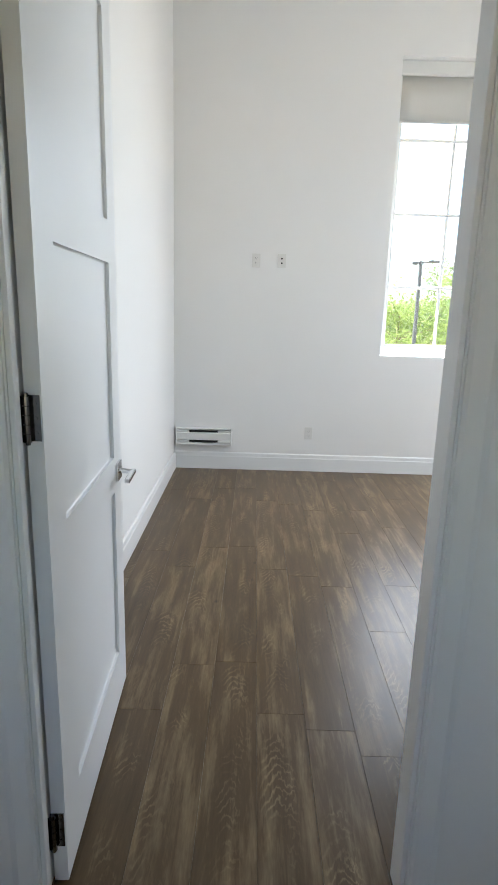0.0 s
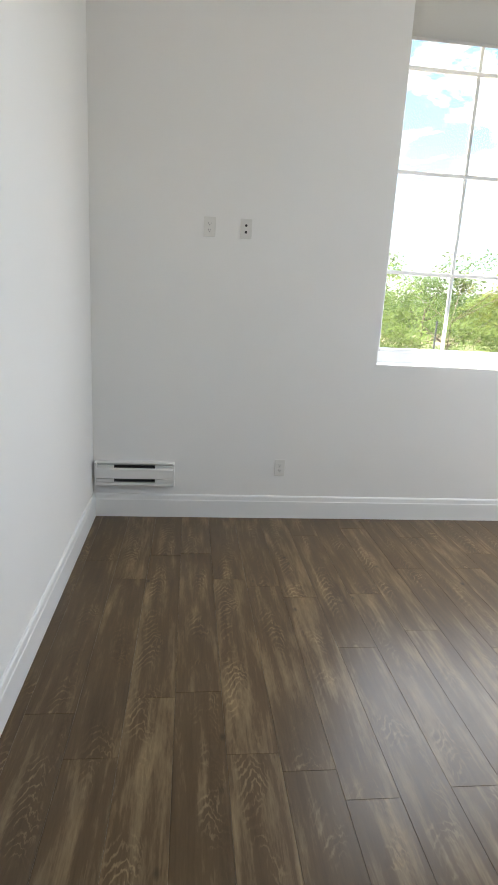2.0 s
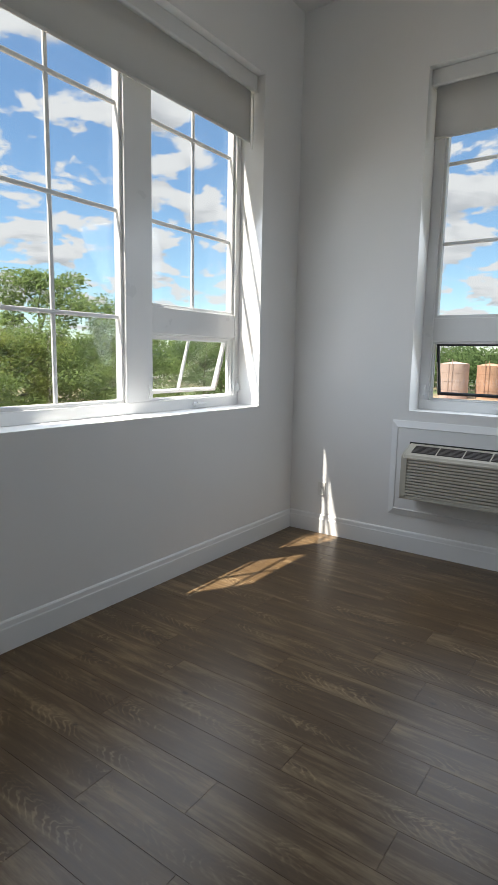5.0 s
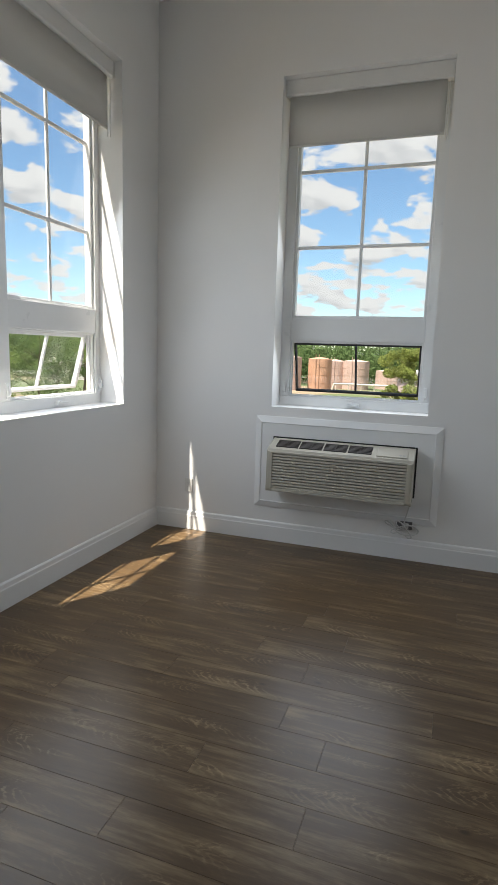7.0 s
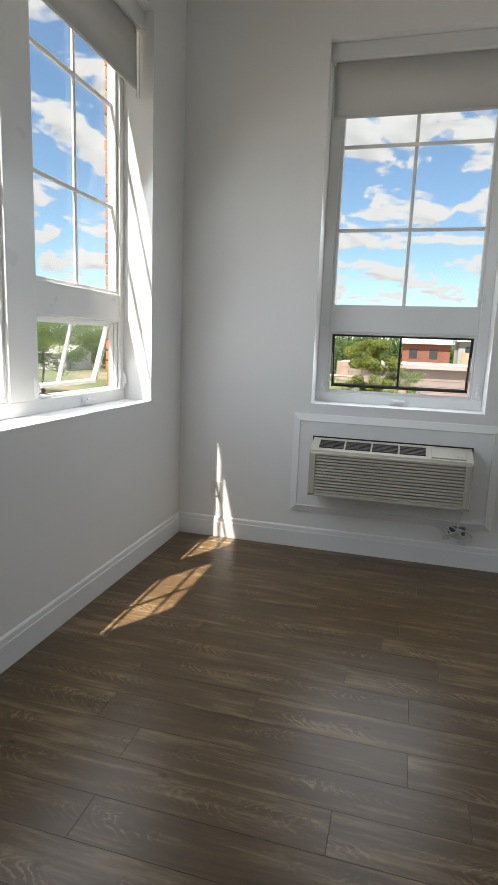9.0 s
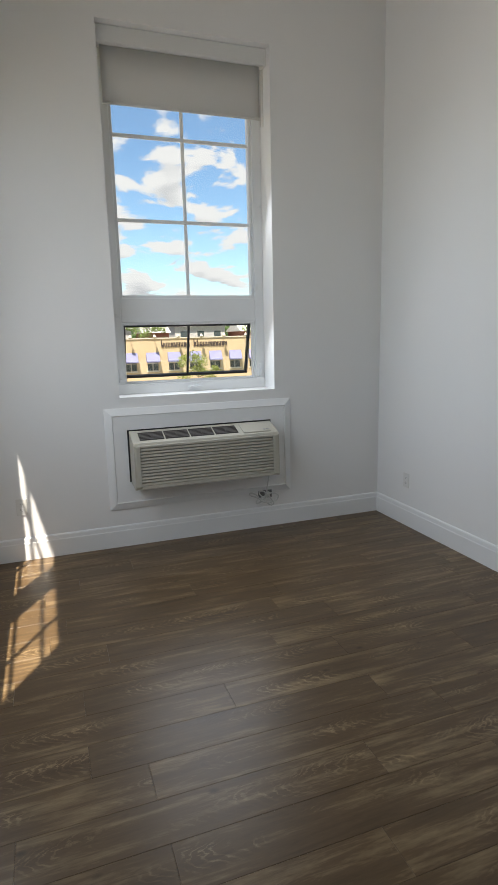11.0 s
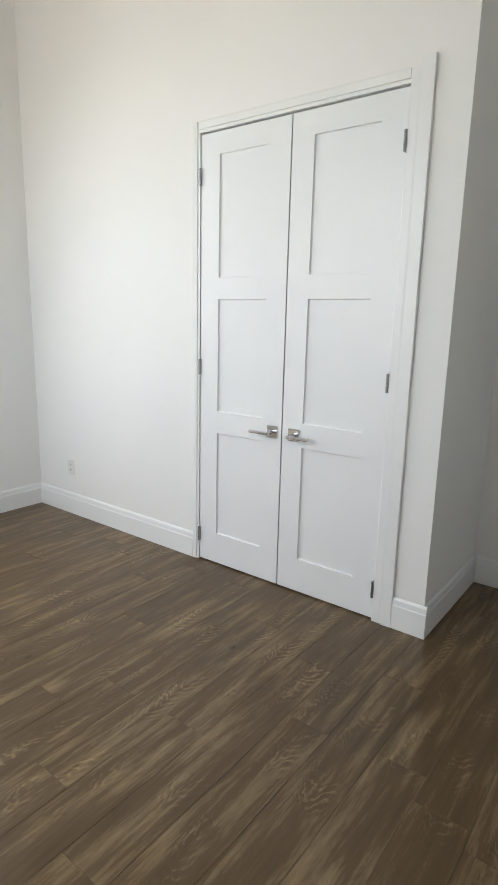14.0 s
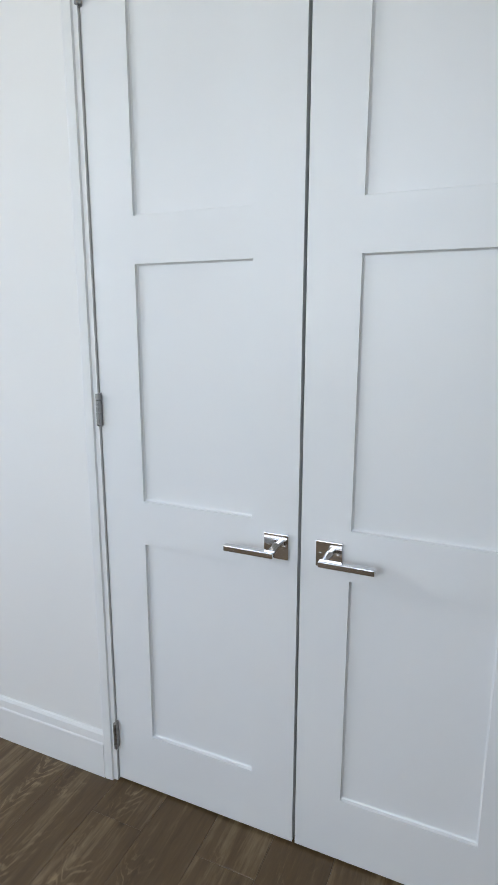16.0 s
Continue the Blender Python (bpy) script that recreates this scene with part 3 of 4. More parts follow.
structure(finish("door_casing", bm, TRIM), "white painted casing round the closet doors")
structure(boxes("door_jamb", [(0.963, 0.983, CY - 0.12, CY - 0.0005, 0, 2.475), (2.167, 2.187, CY - 0.12, CY - 0.0005, 0, 2.475), (0.983, 2.167, CY - 0.12, CY - 0.0005, 2.4555, 2.475), (0.983, 2.167, CY - 0.062, CY - 0.04, 2.435, 2.4555)], TRIM), "white painted jamb of the closet opening")

# entry door, swung open along the west wall
entry = thing("entry_door", pose(-0.462, 1.006, 0, 0, 0, 92.6), "white three-panel entry door with chrome lever, standing open", "door", kind="structure")
door_leaf_panels = [(0.20, 0.835), (0.960, 1.612), (1.742, 2.335)]
ew = 0.846
leaf = new("leaf")
leaf.parent = entry
leaf.matrix_local = pose(0, 0, 0)
door_leaf(leaf, ew, 2.445, 0.135, 0.118, door_leaf_panels)
lever(leaf, ew - 0.062, 0.90, -1, 0.0, -1)
lever(leaf, ew - 0.062, 0.90, -1, 0.036, 1)
for z in (0.17, 1.24, 2.235):
    bm = bmesh.new()
    for k in range(5):
        rod(bm, (-0.012, 0.029, z - 0.05 + 0.02 * k), (-0.012, 0.029, z - 0.032 + 0.02 * k), 0.0085, None, 12)
    box(bm, -0.0025, 0.0, 0.004, 0.038, z - 0.05, z + 0.05)
    rod(bm, (-0.012, 0.029, z - 0.056), (-0.012, 0.029, z + 0.056), 0.005, None, 12)
    box(bm, -0.040, -0.012, 0.0375, 0.0415, z - 0.05, z + 0.05)
    for dz in (-0.032, 0.0, 0.032):
        rod(bm, (-0.0035, 0.014, z + dz), (-0.002, 0.014, z + dz), 0.004, None, 10)
    finish("hinge", bm, STEEL_DARKENED, leaf)

a, b, h = ENT
rows = [(a - 0.02, a, DY - 0.12, DY, 0, h + 0.02), (b, b + 0.02, DY - 0.12, DY, 0, h + 0.02), (a, b, DY - 0.12, DY, h, h + 0.02)]
rows += [(a, a + 0.012, DY - 0.116, DY - 0.088, 0, h), (b - 0.012, b, DY - 0.116, DY - 0.088, 0, h), (a + 0.012, b - 0.012, DY - 0.116, DY - 0.088, h - 0.012, h)]
structure(boxes("door_jamb", rows, TRIM, None, 0.002), "white painted jamb of the entry doorway")
for y0, side in ((DY, 1), (DY - 0.12, -1)):
    bm = bmesh.new()
    prof = [(0.004, 0.0), (0.004, 0.009), (0.012, 0.014), (0.05, 0.015), (0.066, 0.011), (0.066, 0.0)]
    prism(bm, [(a - u, y0 + side * v) for u, v in prof], "z", 0, h + 0.066)
    prism(bm, [(b + u, y0 + side * v) for u, v in prof], "z", 0, h + 0.066)
    prism(bm, [(y0 + side * v, h + u) for u, v in prof], "x", a - 0.004, b + 0.004)
    structure(finish("door_casing", bm, TRIM), "white painted casing round the entry doorway")


# ---- electrical plates ----
def plate(m, kind_of):
    """A wall plate in its own axes: u across, v = 0 at the wall and the room at negative v."""
    label = {"outlet": "white duplex wall outlet with plate", "coax": "white wall plate with two dark jacks"}[kind_of]
    p = thing("wall_outlet" if kind_of == "outlet" else "wall_jack_plate", m, label, "outlet", "wall plates")
    boxes("cover_plate", [(-0.036, 0.036, -0.006, 0.0, -0.058, 0.058)], PLATE, p, 0.0025)
    for s in (-1, 1):
        z = s * 0.0195
        if kind_of == "outlet":
            bm = bmesh.new()
            prism(bm, [(-0.017, z - 0.009), (-0.011, z - 0.0145), (0.011, z - 0.0145), (0.017, z - 0.009), (0.017, z + 0.009), (0.011, z + 0.0145), (-0.011, z + 0.0145), (-0.017, z + 0.009)], "y", -0.0078, -0.005)
            finish("socket_face", bm, PLATE, p)
            # no holes are cut: dark bars stand for the shade in them
            boxes("slot", [(-0.008, -0.0055, -0.0082, -0.0075, z - 0.002, z + 0.007), (0.0055, 0.008, -0.0082, -0.0075, z - 0.002, z + 0.006), (-0.002, 0.002, -0.0082, -0.0075, z - 0.010, z - 0.006)], DARK, p)
        else:
            bm = bmesh.new()
            rod(bm, (0, -0.005, z), (0, -0.012, z), 0.008, 0.0075, 14)
            finish("jack", bm, DARK, p)
    return p


plate(pose(-0.024, NY, 1.897), "outlet")
plate(pose(0.200, NY, 1.898), "coax")
plate(pose(0.511, NY, 0.366), "outlet")
plate(pose(WX, 2.83, 0.35, 0, 0, 90), "outlet")
plate(pose(EX, 4.703, 0.385, 0, 0, -90), "outlet")
plate(pose(3.47, CY, 0.362, 0, 0, 180), "outlet")


# ---- baseboard heater ----
ht = thing("wall_heater", pose(-0.726, NY, 0.236), "white baseboard heater with dark grille slots, on the wall", "heater")
L = 0.522
bm = bmesh.new()
prism(bm, [(0, 0), (-0.062, 0), (-0.066, 0.006), (-0.066, 0.022), (-0.03, 0.026), (-0.03, 0.046), (-0.066, 0.050), (-0.066, 0.112), (-0.058, 0.118), (-0.03, 0.121), (-0.03, 0.134), (-0.048, 0.150), (-0.044, 0.155), (0, 0.155)], "x", 0.012, L - 0.012)
finish("body", bm, HEATER, ht)
for u in (0.0, L - 0.012):
    boxes("end_cap", [(u, u + 0.012, -0.069, 0, -0.002, 0.157)], HEATER, ht, 0.003)
for z0, z1, y0 in ((0.026, 0.046, -0.058), (0.119, 0.136, -0.05)):
    rows = [(0.125 + 0.262 * k / 40, 0.125 + 0.262 * k / 40 + 0.0025, y0, -0.03, z0, z1) for k in range(41)]
    boxes("grille_fins", rows, DARK, ht)
    # dark backing strip gives the slot's inner shade by colour
    boxes("grille_shade", [(0.124, 0.391, -0.040, -0.031, z0, z1)], DARK, ht)
    for u0, u1 in ((0.012, 0.123), (0.392, L - 0.012)):
        boxes("grille_cover", [(u0, u1, -0.064 if z0 < 0.1 else -0.054, -0.03, z0 + 0.0005, z1 - 0.0005)], HEATER, ht)


# ---- air conditioner and its surround ----
bm = bmesh.new()
y0, y1, z0, z1 = 2.680, 4.108, 0.284, 1.024


def ring(x, d):
    return [bm.verts.new((x, p, q)) for p, q in ((y0 + d, z0 + d), (y1 - d, z0 + d), (y1 - d, z1 - d), (y0 + d, z1 - d))]


rings = [ring(EX, 0), ring(EX - 0.010, 0), ring(EX - 0.028, 0.050), ring(EX - 0.022, 0.056), ring(EX - 0.022, 0.075)]
for r, q in zip(rings, rings[1:]):
    for k in range(4):
        bm.faces.new((r[k], r[(k + 1) % 4], q[(k + 1) % 4], q[k]))
bm.faces.new(rings[-1])
bmesh.ops.recalc_face_normals(bm, faces=bm.faces)
structure(finish("trim_panel", bm, TRIM), "white painted raised panel round the air conditioner")

ac = thing("air_conditioner", pose(EX - 0.022, 3.945, 0.466, 0, 0, -90), "beige through-wall air conditioner with louvred front", "air conditioner")
AW, AD = 1.082, 0.205
bm = bmesh.new()
# side outline: front face leans back a little, top slopes down to the front
prism(bm, [(0, 0.012), (-AD + 0.03, 0.0), (-AD + 0.012, 0.006), (-AD + 0.004, 0.020), (-AD + 0.036, 0.030), (-AD + 0.038, 0.300), (-AD + 0.012, 0.312), (-AD + 0.022, 0.332), (-0.012, 0.392), (0, 0.392)], "x", 0.012, AW - 0.012)
finish("body", bm, ACSHELL, ac)
for u in (0.0, AW - 0.0125):
    bm = bmesh.new()
    prism(bm, [(0, 0.012), (-AD + 0.03, -0.001), (-AD + 0.006, 0.004), (-AD - 0.002, 0.020), (-AD + 0.006, 0.318), (-AD + 0.022, 0.334), (-0.012, 0.393), (0, 0.393)], "x", u, u + 0.0125)
    finish("end_panel", bm, ACSHELL, ac)
k = 12
for i in range(k):
    z = 0.033 + 0.0222 * i
    bm = bmesh.new()
    lean = 0.010 * z / 0.3
    prism(bm, [(-AD + 0.034, z + 0.006), (-AD + 0.001 + lean, z), (-AD - 0.003 + lean, z + 0.003), (-AD - 0.002 + lean, z + 0.0135), (-AD + 0.004 + lean, z + 0.0165), (-AD + 0.034, z + 0.0195)], "x", 0.045, AW - 0.045)
    finish("louvre", bm, ACSHELL, ac)
slope = math.atan2(0.060, AD - 0.034)
bm = bmesh.new()
for u in (0.0125, AW - 0.045):
    box(bm, u, u + 0.0325, -AD - 0.001, -AD + 0.03, 0.022, 0.312, 0.004)
box(bm, 0.045, AW - 0.045, -AD - 0.001, -AD + 0.03, 0.006, 0.032, 0.004)
box(bm, 0.045, AW - 0.045, -AD + 0.006, -AD + 0.03, 0.298, 0.316, 0.004)
finish("front_rim", bm, ACSHELL, ac)
top = new("air_outlet")
top.parent = ac
top.matrix_local = pose(0, -AD + 0.022, 0.333, math.degrees(slope), 0, 0)
for i in range(4):
    u = 0.055 + 0.184 * i
    # solid dark block, coloured as the shade down inside the outlet
    boxes("outlet_shade", [(u, u + 0.172, 0.035, 0.150, -0.02, 0.0015)], DARK, top)
    rows = [(u, u + 0.172, 0.040 + 0.0185 * j, 0.050 + 0.0185 * j, 0.0015, 0.006) for j in range(6)]
    rows.append((u + 0.083, u + 0.089, 0.036, 0.150, 0.0015, 0.004))
    boxes("outlet_slats", rows, ACGRILL, top)
boxes("control_lid", [(0.815, 1.035, 0.018, 0.150, 0.0, 0.007)], ACSHELL, top, 0.003)
bm = bmesh.new()
rod(bm, (0.985, 0.045, 0.006), (0.985, 0.045, 0.0085), 0.010, None, 14)
box(bm, 1.0, 1.022, 0.039, 0.051, 0.006, 0.0082)
finish("maker_mark", bm, STEEL, top)
# thin dark sheet that draws the shade in the gap round the unit
boxes("gap_shade", [(-0.012, AW + 0.012, -0.002, -0.0005, 0.02, 0.402)], DARK, ac)

# its cord, bundled over a dark socket plate
sock = thing("power_socket", pose(EX - 0.002, 2.905, 0.272, 0, 0, -90), "dark grey power socket under the air conditioner", "outlet")
boxes("cover_plate", [(-0.055, 0.055, -0.024, -0.0005, -0.03, 0.03)], material("dark_grey_plastic", (0.16, 0.16, 0.16), 0.5, vary=0.05, scale=20), sock, 0.003)
boxes("plug", [(-0.01, 0.03, -0.05, -0.024, -0.02, 0.02)], CORD, sock, 0.006)
cu = bpy.data.curves.new("power_cord", "CURVE")
cu.dimensions, cu.bevel_depth, cu.bevel_resolution, cu.resolution_u = "3D", 0.0055, 2, 8
sp = cu.splines.new("BEZIER")
way = [(0.025, -0.05, 0.16), (0.005, -0.055, 0.08), (-0.03, -0.06, -0.02), (-0.09, -0.05, 0.0), (-0.14, -0.05, 0.035), (-0.10, -0.06, 0.03), (-0.05, -0.07, -0.03), (0.03, -0.06, -0.05), (0.10, -0.05, -0.02), (0.06, -0.06, 0.02), (-0.04, -0.07, 0.0), (-0.09, -0.055, -0.045), (-0.02, -0.05, -0.04), (0.05, -0.055, -0.075), (0.03, -0.07, -0.02), (-0.06, -0.06, 0.045), (-0.02, -0.05, -0.01), (0.01, -0.045, 0.0)]
sp.bezier_points.add(len(way) - 1)
for p, c in zip(sp.bezier_points, way):
    p.co, p.handle_left_type, p.handle_right_type = c, "AUTO", "AUTO"
cu.materials.append(CORD)
loops = new("power_cord", cu)
loops.parent = ac
loops.matrix_local = pose(3.945 - 2.905, 0.022, 0.262 - 0.466)
tagged(loops, "pale grey cord bundled in loops")


# ---- outdoors ----
structure(boxes("ground", [(-1500, 2500, -1500, 2500, GROUND_Z - 0.5, GROUND_Z)], GROUND), "dry tan lot with patches of grass")


def leaves(bm, rng, centre, radius, count, size):
    for _ in range(count):
        d = Vector((rng.gauss(0, 1), rng.gauss(0, 1), rng.gauss(0, 1))).normalized()
        p = centre + Vector((d.x * radius.x, d.y * radius.y, d.z * radius.z)) * (rng.random() ** 0.35)
        t = Vector((rng.gauss(0, 1), rng.gauss(0, 1), rng.gauss(0, 1))).normalized()
        n2 = t.orthogonal().normalized()
        s = size * rng.uniform(0.6, 1.4)
        bm.faces.new([bm.verts.new(p + t * s), bm.verts.new(p + n2 * s * 0.5), bm.verts.new(p - t * s), bm.verts.new(p - n2 * s * 0.5)])


def tree(x, y, height, spread, mat, seed, bare=0.28, count=9500, label="leafy green deciduous tree on the lot"):
    rng = random.Random(seed)
    t = thing("tree", pose(x, y, GROUND_Z), label, "tree", "trees outside")
    bm = bmesh.new()
    r = 0.02 * height
    p, ends = Vector((0, 0, -0.1)), []
    for i in range(5):
        q = p + Vector((rng.uniform(-0.25, 0.25), rng.uniform(-0.25, 0.25), height * 0.17))
        rod(bm, p, q, r * (1 - 0.17 * i), r * (1 - 0.17 * (i + 1)), 8)
        if i > 0:
            for _ in range(4):
                a = rng.uniform(0, 2 * math.pi)
                e = q + Vector((math.cos(a), math.sin(a), rng.uniform(0.25, 0.8))) * spread * rng.uniform(0.45, 0.85)
                rod(bm, q, e, r * 0.42 * (1 - 0.15 * i), r * 0.08, 6)
                ends.append(e)
        p = q
    ends.append(p)
    finish("trunk", bm, BARK, t)
    bm = bmesh.new()
    clumps = []
    for _ in range(34):
        z = rng.uniform(bare, 0.97)
        w = spread * (0.35 + 0.75 * math.sin(math.pi * min(1, (z - bare) / (1 - bare) * 0.8 + 0.16)))
        a, d = rng.uniform(0, 2 * math.pi), w * math.sqrt(rng.random())
        clumps.append(Vector((math.cos(a) * d, math.sin(a) * d, z * height)))
    clumps += ends
    for c in clumps:
        k = rng.uniform(0.6, 1.25) * spread * 0.27
        leaves(bm, rng, c, Vector((k, k, k * 0.7)), count // len(clumps), 0.0125 * height)
    finish("crown", bm, mat, t)


for row in (
    (8.5, 33, 7.5, 4.2, LEAF_A, 1), (14.0, 36, 8.4, 4.6, LEAF_B, 2), (13.0, 29, 7.0, 3.8, LEAF_A, 3), (18.5, 33, 7.6, 3.8, LEAF_C, 4), (23.5, 37, 11.7, 4.4, LEAF_A, 5), (20.0, 31, 8.0, 3.6, LEAF_A, 12),
    (29.0, 38, 10.2, 4.2, LEAF_B, 6), (27.0, 32, 8.6, 3.8, LEAF_A, 7), (35.0, 41, 8.8, 4.6, LEAF_A, 8), (40.0, 36, 8.2, 4.4, LEAF_B, 9), (47.0, 40, 9.0, 5.0, LEAF_A, 10), (56.0, 43, 9.0, 5.0, LEAF_B, 11),
):
    tree(*row[:6])
tree(46.0, 5.6, 7.0, 2.4, LEAF_C, 21, 0.06, 20000, "yellow-green bushy tree at the lot's edge")
tree(45.0, -7.4, 4.9, 2.0, LEAF_C, 22, 0.12, 7000, "yellow-green bushy tree before the ochre building")
tree(52.0, 3.0, 4.6, 1.7, LEAF_A, 23, 0.1, 5000, "small green tree beside the block wall")
tree(84.0, -11.0, 9.2, 3.2, LEAF_A, 24, 0.3, 5000, "green tree behind the ochre building")
tree(82.0, -27.0, 8.6, 3.6, LEAF_A, 25, 0.3, 5000, "green tree behind the ochre building")

rng = random.Random(5)
bm = bmesh.new()
for i in range(680):
    a = radians(rng.uniform(-34, 82))
    d = rng.uniform(125, 175)
    h = rng.uniform(8.0, 11.5)
    c = Vector((math.cos(a) * d, math.sin(a) * d, GROUND_Z + h * 0.5))
    leaves(bm, rng, c, Vector((4.5, 4.5, h * 0.5)), 230, 0.42)
structure(finish("far_woods", bm, LEAF_B), "far line of green woods")["kind"] = "stuff"


# street lamp and a thin post
def street_lamp(x, y, top_z, arm):
    s = thing("street_lamp" if arm else "fence_post", pose(x, y, GROUND_Z), "dark metal street lamp pole with two heads" if arm else "thin dark metal post on the lot", "lamp post" if arm else "post")
    h = top_z - GROUND_Z
    bm = bmesh.new()
    rod(bm, (0, 0, -0.05), (0, 0, h), 0.085 if arm else 0.04, 0.06 if arm else 0.03, 10)
    if arm:
        rod(bm, (-0.15, 0, h - 0.08), (0.35, 0, h - 0.04), 0.03, None, 8)
    finish("pole", bm, POLE, s)
    if arm:
        boxes("lamp_head", [(0.25, 0.62, -0.1, 0.1, h - 0.06, h + 0.02)], POLE, s, 0.02)
        boxes("lamp_head", [(-0.3, -0.1, -0.08, 0.08, h - 0.14, h - 0.04)], POLE, s, 0.02)


street_lamp(5.55, 20.0, 3.25, True)
street_lamp(8.1, 20.0, 1.1, False)


# far ochre building with awnings
BX = 62.0
ob = thing("ochre_building", pose(BX, -3.3, GROUND_Z), "low ochre commercial building with blue window awnings", "building")
H, LEN = 6.35, 34.0
pitch, first = 2.36, 0.45
holes = [(first + pitch * i, first + pitch * i + 1.2) for i in range(14)]
wz0, wz1 = 2.95, 4.85
rows, last = [], 0.0
for a, b in holes:
    rows.append((0, 0.35, -a, -last, 0, H))
    rows.append((0, 0.35, -b, -a, 0, wz0))
    rows.append((0, 0.35, -b, -a, wz1, H))
    last = b
rows.append((0, 0.35, -LEN, -last, 0, H))
rows += [(0.35, 14, -0.35, 0, 0, H), (0.35, 14, -LEN, -LEN + 0.35, 0, H), (13.65, 14, -LEN + 0.35, -0.35, 0, H)]
boxes("wall", rows, OCHRE, ob)
boxes("roof", [(0.35, 13.65, -LEN + 0.35, -0.35, H - 0.5, H - 0.3)], ROOFING, ob)
boxes("parapet_cap", [(-0.08, 0.45, -LEN - 0.05, 0.05, H, H + 0.12)], STONE, ob)
for a, b in holes:
    boxes("window", [(0.18, 0.22, -b, -a, wz0, wz1)], PANE, ob)
    boxes("window_bar", [(0.12, 0.18, -(a + b) / 2 - 0.04, -(a + b) / 2 + 0.04, wz0, wz1), (0.12, 0.18, -b, -a, wz0 + 0.75, wz0 + 0.83)], STONE, ob)
    boxes("sill", [(-0.08, 0.2, -b - 0.1, -a + 0.1, wz0 - 0.14, wz0)], STONE, ob)
    bm = bmesh.new()
    prism(bm, [(-0.02, wz1 + 0.05), (-0.5, wz1 - 0.85), (-0.5, wz1 - 1.0), (-0.02, wz1 - 0.9)], "y", -b - 0.12, -a + 0.12)
    finish("awning", bm, AWNING, ob)
rng = random.Random(8)
y = -4.4
rows = []
for word in (9, 11):
    for k in range(word):
        tall = 0.78 if k == 0 or rng.random() < 0.2 else 0.5
        rows.append((-0.06, 0.0, y - 0.1, y, 5.42, 5.42 + tall))
        rows.append((-0.06, 0.0, y - 0.29, y - 0.2, 5.42, 5.92))
        rows.append((-0.06, 0.0, y - 0.2, y - 0.1, 5.42 + rng.choice((0.0, 0.2, 0.4)), 5.5 + rng.choice((0.02, 0.2, 0.4))))
        y -= 0.36
    y -= 0.4
tagged(boxes("sign_bars", rows, LETTER, ob), kind="stuff")
for k in range(9):
    bm = bmesh.new()
    rod(bm, (0.1, -1.0 - 2.6 * k, H + 0.1), (-0.55, -1.0 - 2.6 * k, H + 0.38), 0.035, None, 8)
    rod(bm, (-0.55, -1.0 - 2.6 * k, H + 0.42), (-0.72, -1.0 - 2.6 * k, H + 0.12), 0.08, 0.2, 12)
    finish("sign_lamp", bm, STONE, ob)

# lower block building beside it, and roofs behind
ob = thing("block_building", pose(BX + 1.0, 8.0, GROUND_Z), "low mauve block building with a pale flat roof", "building")
boxes("wall", [(0, 12, -11.3, 0, 0, 4.5)], MAUVE, ob)
boxes("roof", [(-0.4, 12.2, -11.35, 0.3, 4.5, 4.95)], ROOFING, ob)
bm = bmesh.new()
for i in range(18):
    for j in range(7):
        box(bm, -0.03, 0, -0.3 - 0.62 * i - 0.56, -0.3 - 0.62 * i, 0.3 + 0.6 * j, 0.3 + 0.6 * j + 0.54)
tagged(finish("wall_blocks", bm, MAUVE, ob), kind="stuff")


def far_house(x, y, wide, deep, high, mat, label):
    h = thing("far_house", pose(x, y, GROUND_Z), label, "house", "houses in the distance")
    boxes("wall", [(0, deep, -wide, 0, 0, high)], mat, h)
    bm = bmesh.new()
    prism(bm, [(-0.4, high), (deep + 0.4, high), (deep / 2, high + 1.6)], "y", -wide - 0.3, 0.3)
    finish("roof", bm, ROOFING, h)
    for i in range(int(wide / 3)):
        boxes("window", [(-0.03, 0.05, -3 * i - 2.2, -3 * i - 1.0, high - 2.2, high - 0.8)], PANE, h)


for row in (
    (92, 4.0, 7, 8, 7.4, REDROOF, "red brick house with a grey roof"),
    (96, -4.5, 5, 8, 8.0, ROOFING, "pale grey house with a grey roof"),
    (90, -10.5, 4, 8, 7.2, REDROOF, "red brick house with a grey roof"),
    (97, -17.0, 9, 8, 8.2, ROOFING, "pale grey house with a grey roof"),
    (92, -27.5, 6, 8, 7.2, REDROOF, "red brick house with a grey roof"),
    (98, -35.0, 10, 8, 7.8, MAUVE, "mauve house with a grey roof"),
):
    far_house(*row)
far_house(96, 82.0, 16, 9, 3.2, ROOFING, "low pale building behind the trees")


# storage tanks and pipes
def tank(x, y, r, h, mat):
    t = thing("storage_tank", pose(x, y, GROUND_Z), "weathered orange-brown cylindrical storage tank", "tank", "storage tanks")
    bm = bmesh.new()
    rod(bm, (0, 0, 0), (0, 0, h), r, None, 40)
    rod(bm, (0, 0, h), (0, 0, h + 0.35), r, r * 0.15, 40)
    finish("shell", bm, mat, t, False)
    bm = bmesh.new()
    for k in range(1, 4):
        rod(bm, (0, 0, h * k / 4 - 0.04), (0, 0, h * k / 4 + 0.04), r + 0.03, None, 40)
    rod(bm, (-r - 0.15, 0.3, 0), (-r - 0.15, 0.3, h + 0.8), 0.05, None, 6)
    rod(bm, (-r - 0.15, -0.3, 0), (-r - 0.15, -0.3, h + 0.8), 0.05, None, 6)
    finish("ladder_and_bands", bm, mat, t)


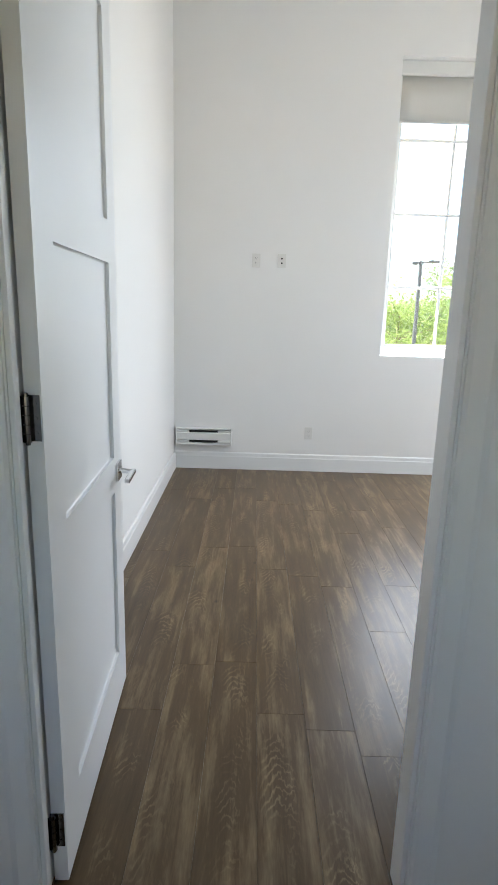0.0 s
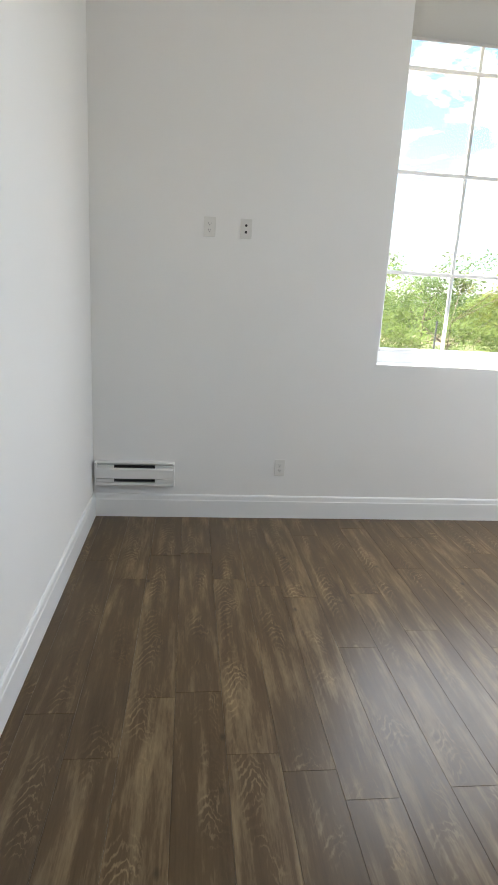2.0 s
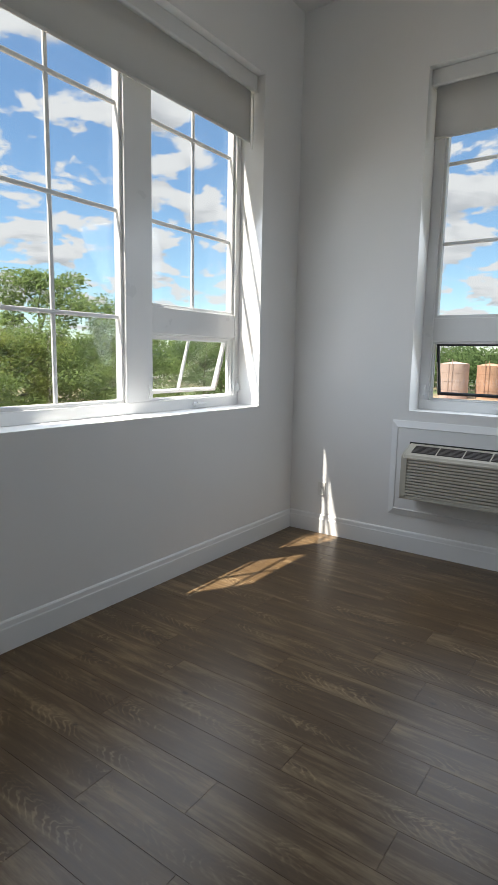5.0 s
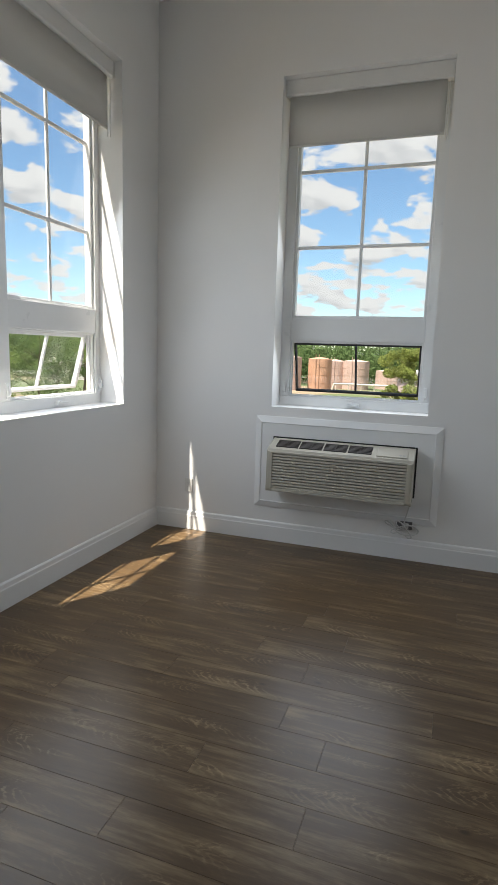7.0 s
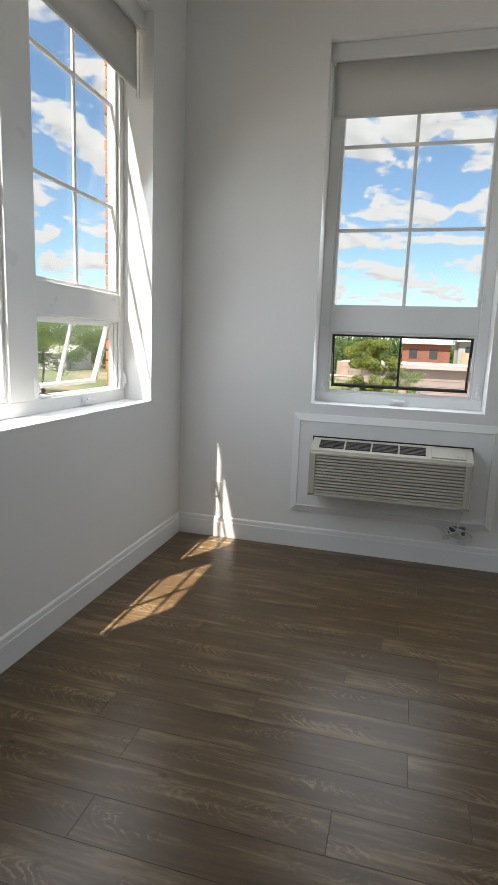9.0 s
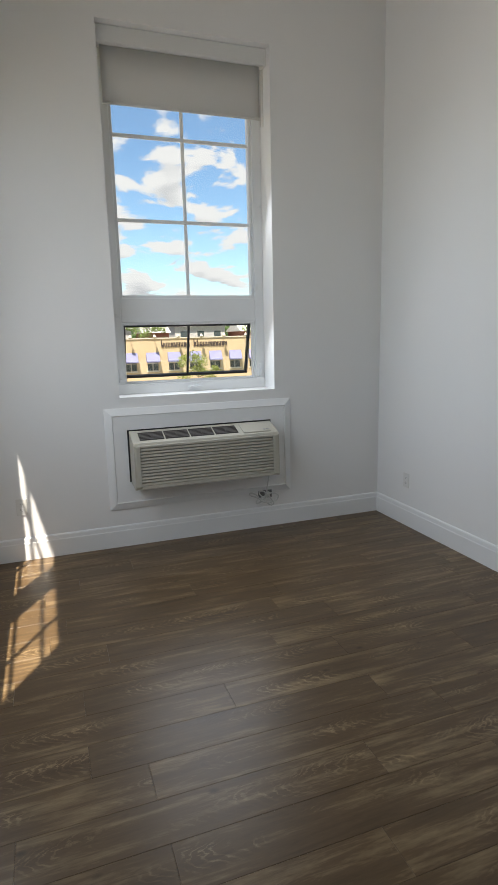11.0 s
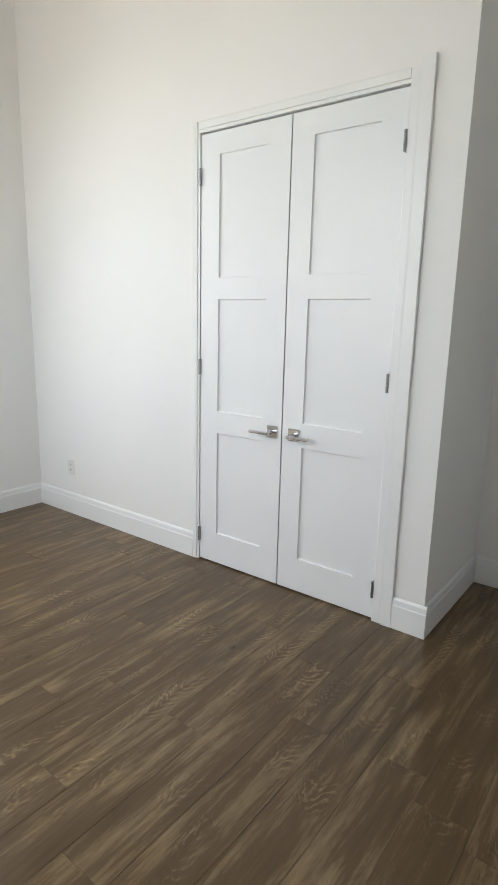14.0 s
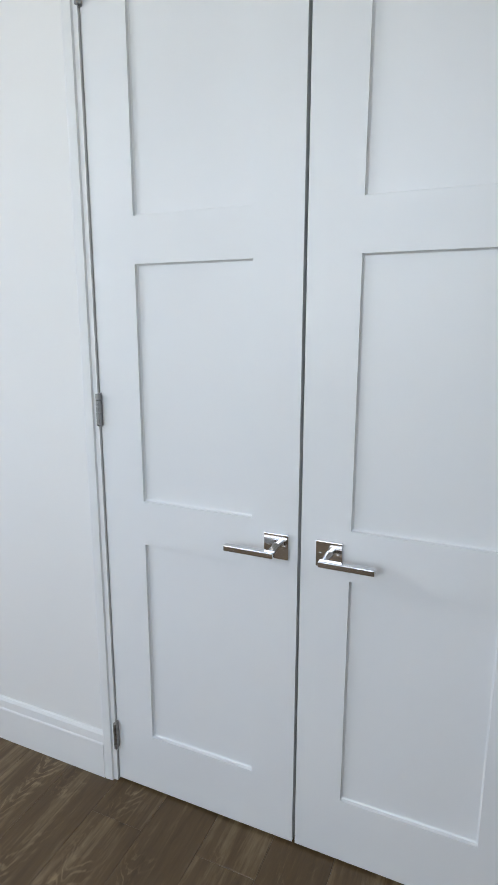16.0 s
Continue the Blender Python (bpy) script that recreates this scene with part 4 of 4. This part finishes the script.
tank(104, 25.6, 2.15, 5.7, RUST)
tank(101, 30.8, 2.4, 5.9, PINKTANK)
tank(112, 24.3, 2.2, 5.3, PINKTANK)
tank(112, 20.2, 2.6, 5.4, PINKTANK)
tank(118, 14.0, 3.0, 3.6, PINKTANK)
pr = thing("pipe_run", pose(98, 19.0, GROUND_Z), "pale painted pipe run on posts beside the tanks", "pipes")
bm = bmesh.new()
rod(bm, (0, -7, 1.6), (0, 2.6, 1.6), 0.16, None, 12)
rod(bm, (0, 2.6, 1.6), (0, 3.1, 0.0), 0.16, None, 12)
for k in range(5):
    rod(bm, (0, -6.5 + 2.2 * k, 0), (0, -6.5 + 2.2 * k, 1.6), 0.07, None, 8)
finish("pipes", bm, PIPE, pr)

# ---- bricks of the outer window reveal ----
BH = 0.0745
mesh_of = {}


def brick_mesh(lx, ly, lz):
    key = (round(lx, 4), round(ly, 4))
    if key not in mesh_of:
        bm = bmesh.new()
        box(bm, -lx / 2, lx / 2, -ly / 2, ly / 2, -lz / 2, lz / 2, 0.004)
        me = bpy.data.meshes.new("brick")
        bm.to_mesh(me)
        bm.free()
        me.materials.append(BRICK)
        mesh_of[key] = me
    return mesh_of[key]


rng = random.Random(11)
for i in range(46):
    z = 0.72 + BH * i
    if z > 4.02:
        break
    lx, out = (0.21, 0.0) if i % 2 else (0.10, 0.0)
    b = new("brick", brick_mesh(lx, 0.112, BH - 0.011))
    b.parent = facade
    b.location = (3.50 + lx / 2 + rng.uniform(-0.003, 0.003), NY + 0.302 + 0.066 + rng.uniform(-0.004, 0.006), z)

# ---- floor planks ----
PW, PL = 0.178, 1.22
plank_of = {}


def plank_mesh(w, n):
    key = (round(w, 3), round(n, 3))
    if key not in plank_of:
        c, g = 0.0008, 0.00025
        bm = bmesh.new()
        hw, hl = w / 2 - g, n / 2 - g
        lo = [bm.verts.new(p) for p in ((-hw, -hl, -0.008), (hw, -hl, -0.008), (hw, hl, -0.008), (-hw, hl, -0.008))]
        mid = [bm.verts.new((v.co.x, v.co.y, -c)) for v in lo]
        hi = [bm.verts.new((v.co.x - math.copysign(c, v.co.x), v.co.y - math.copysign(c, v.co.y), 0)) for v in lo]
        bm.faces.new(hi)
        for r, q in ((lo, mid), (mid, hi)):
            for k in range(4):
                bm.faces.new((r[k], r[(k + 1) % 4], q[(k + 1) % 4], q[k]))
        me = bpy.data.meshes.new("plank")
        bm.to_mesh(me)
        bm.free()
        me.materials.append(PLANK)
        plank_of[key] = me
    return plank_of[key]


rng = random.Random(3)
known = {1.10: 3.605, 0.744: 2.256, 0.566: 2.694, 0.388: 4.031, 0.21: 1.669}
edge = 0.744 - PW * 9
while edge < EX:
    x0, x1 = max(edge, WX), min(edge + PW, EX)
    if x1 - x0 > 0.01:
        joint = rng.uniform(0, PL)
        for k, v in known.items():
            if abs(k - (edge + PW)) < 0.02:
                joint = v
        south = HALL_S if x0 < 0.72 else CY - 0.12
        y = joint - PL * math.ceil((joint - south) / PL)
        while y < NY:
            ya, yb = max(y, south), min(y + PL, NY)
            if yb - ya > 0.02:
                p = new("plank", plank_mesh(x1 - x0, yb - ya))
                p.parent = floor
                p.location = ((x0 + x1) / 2, (ya + yb) / 2, 0)
            y += PL
    edge += PW
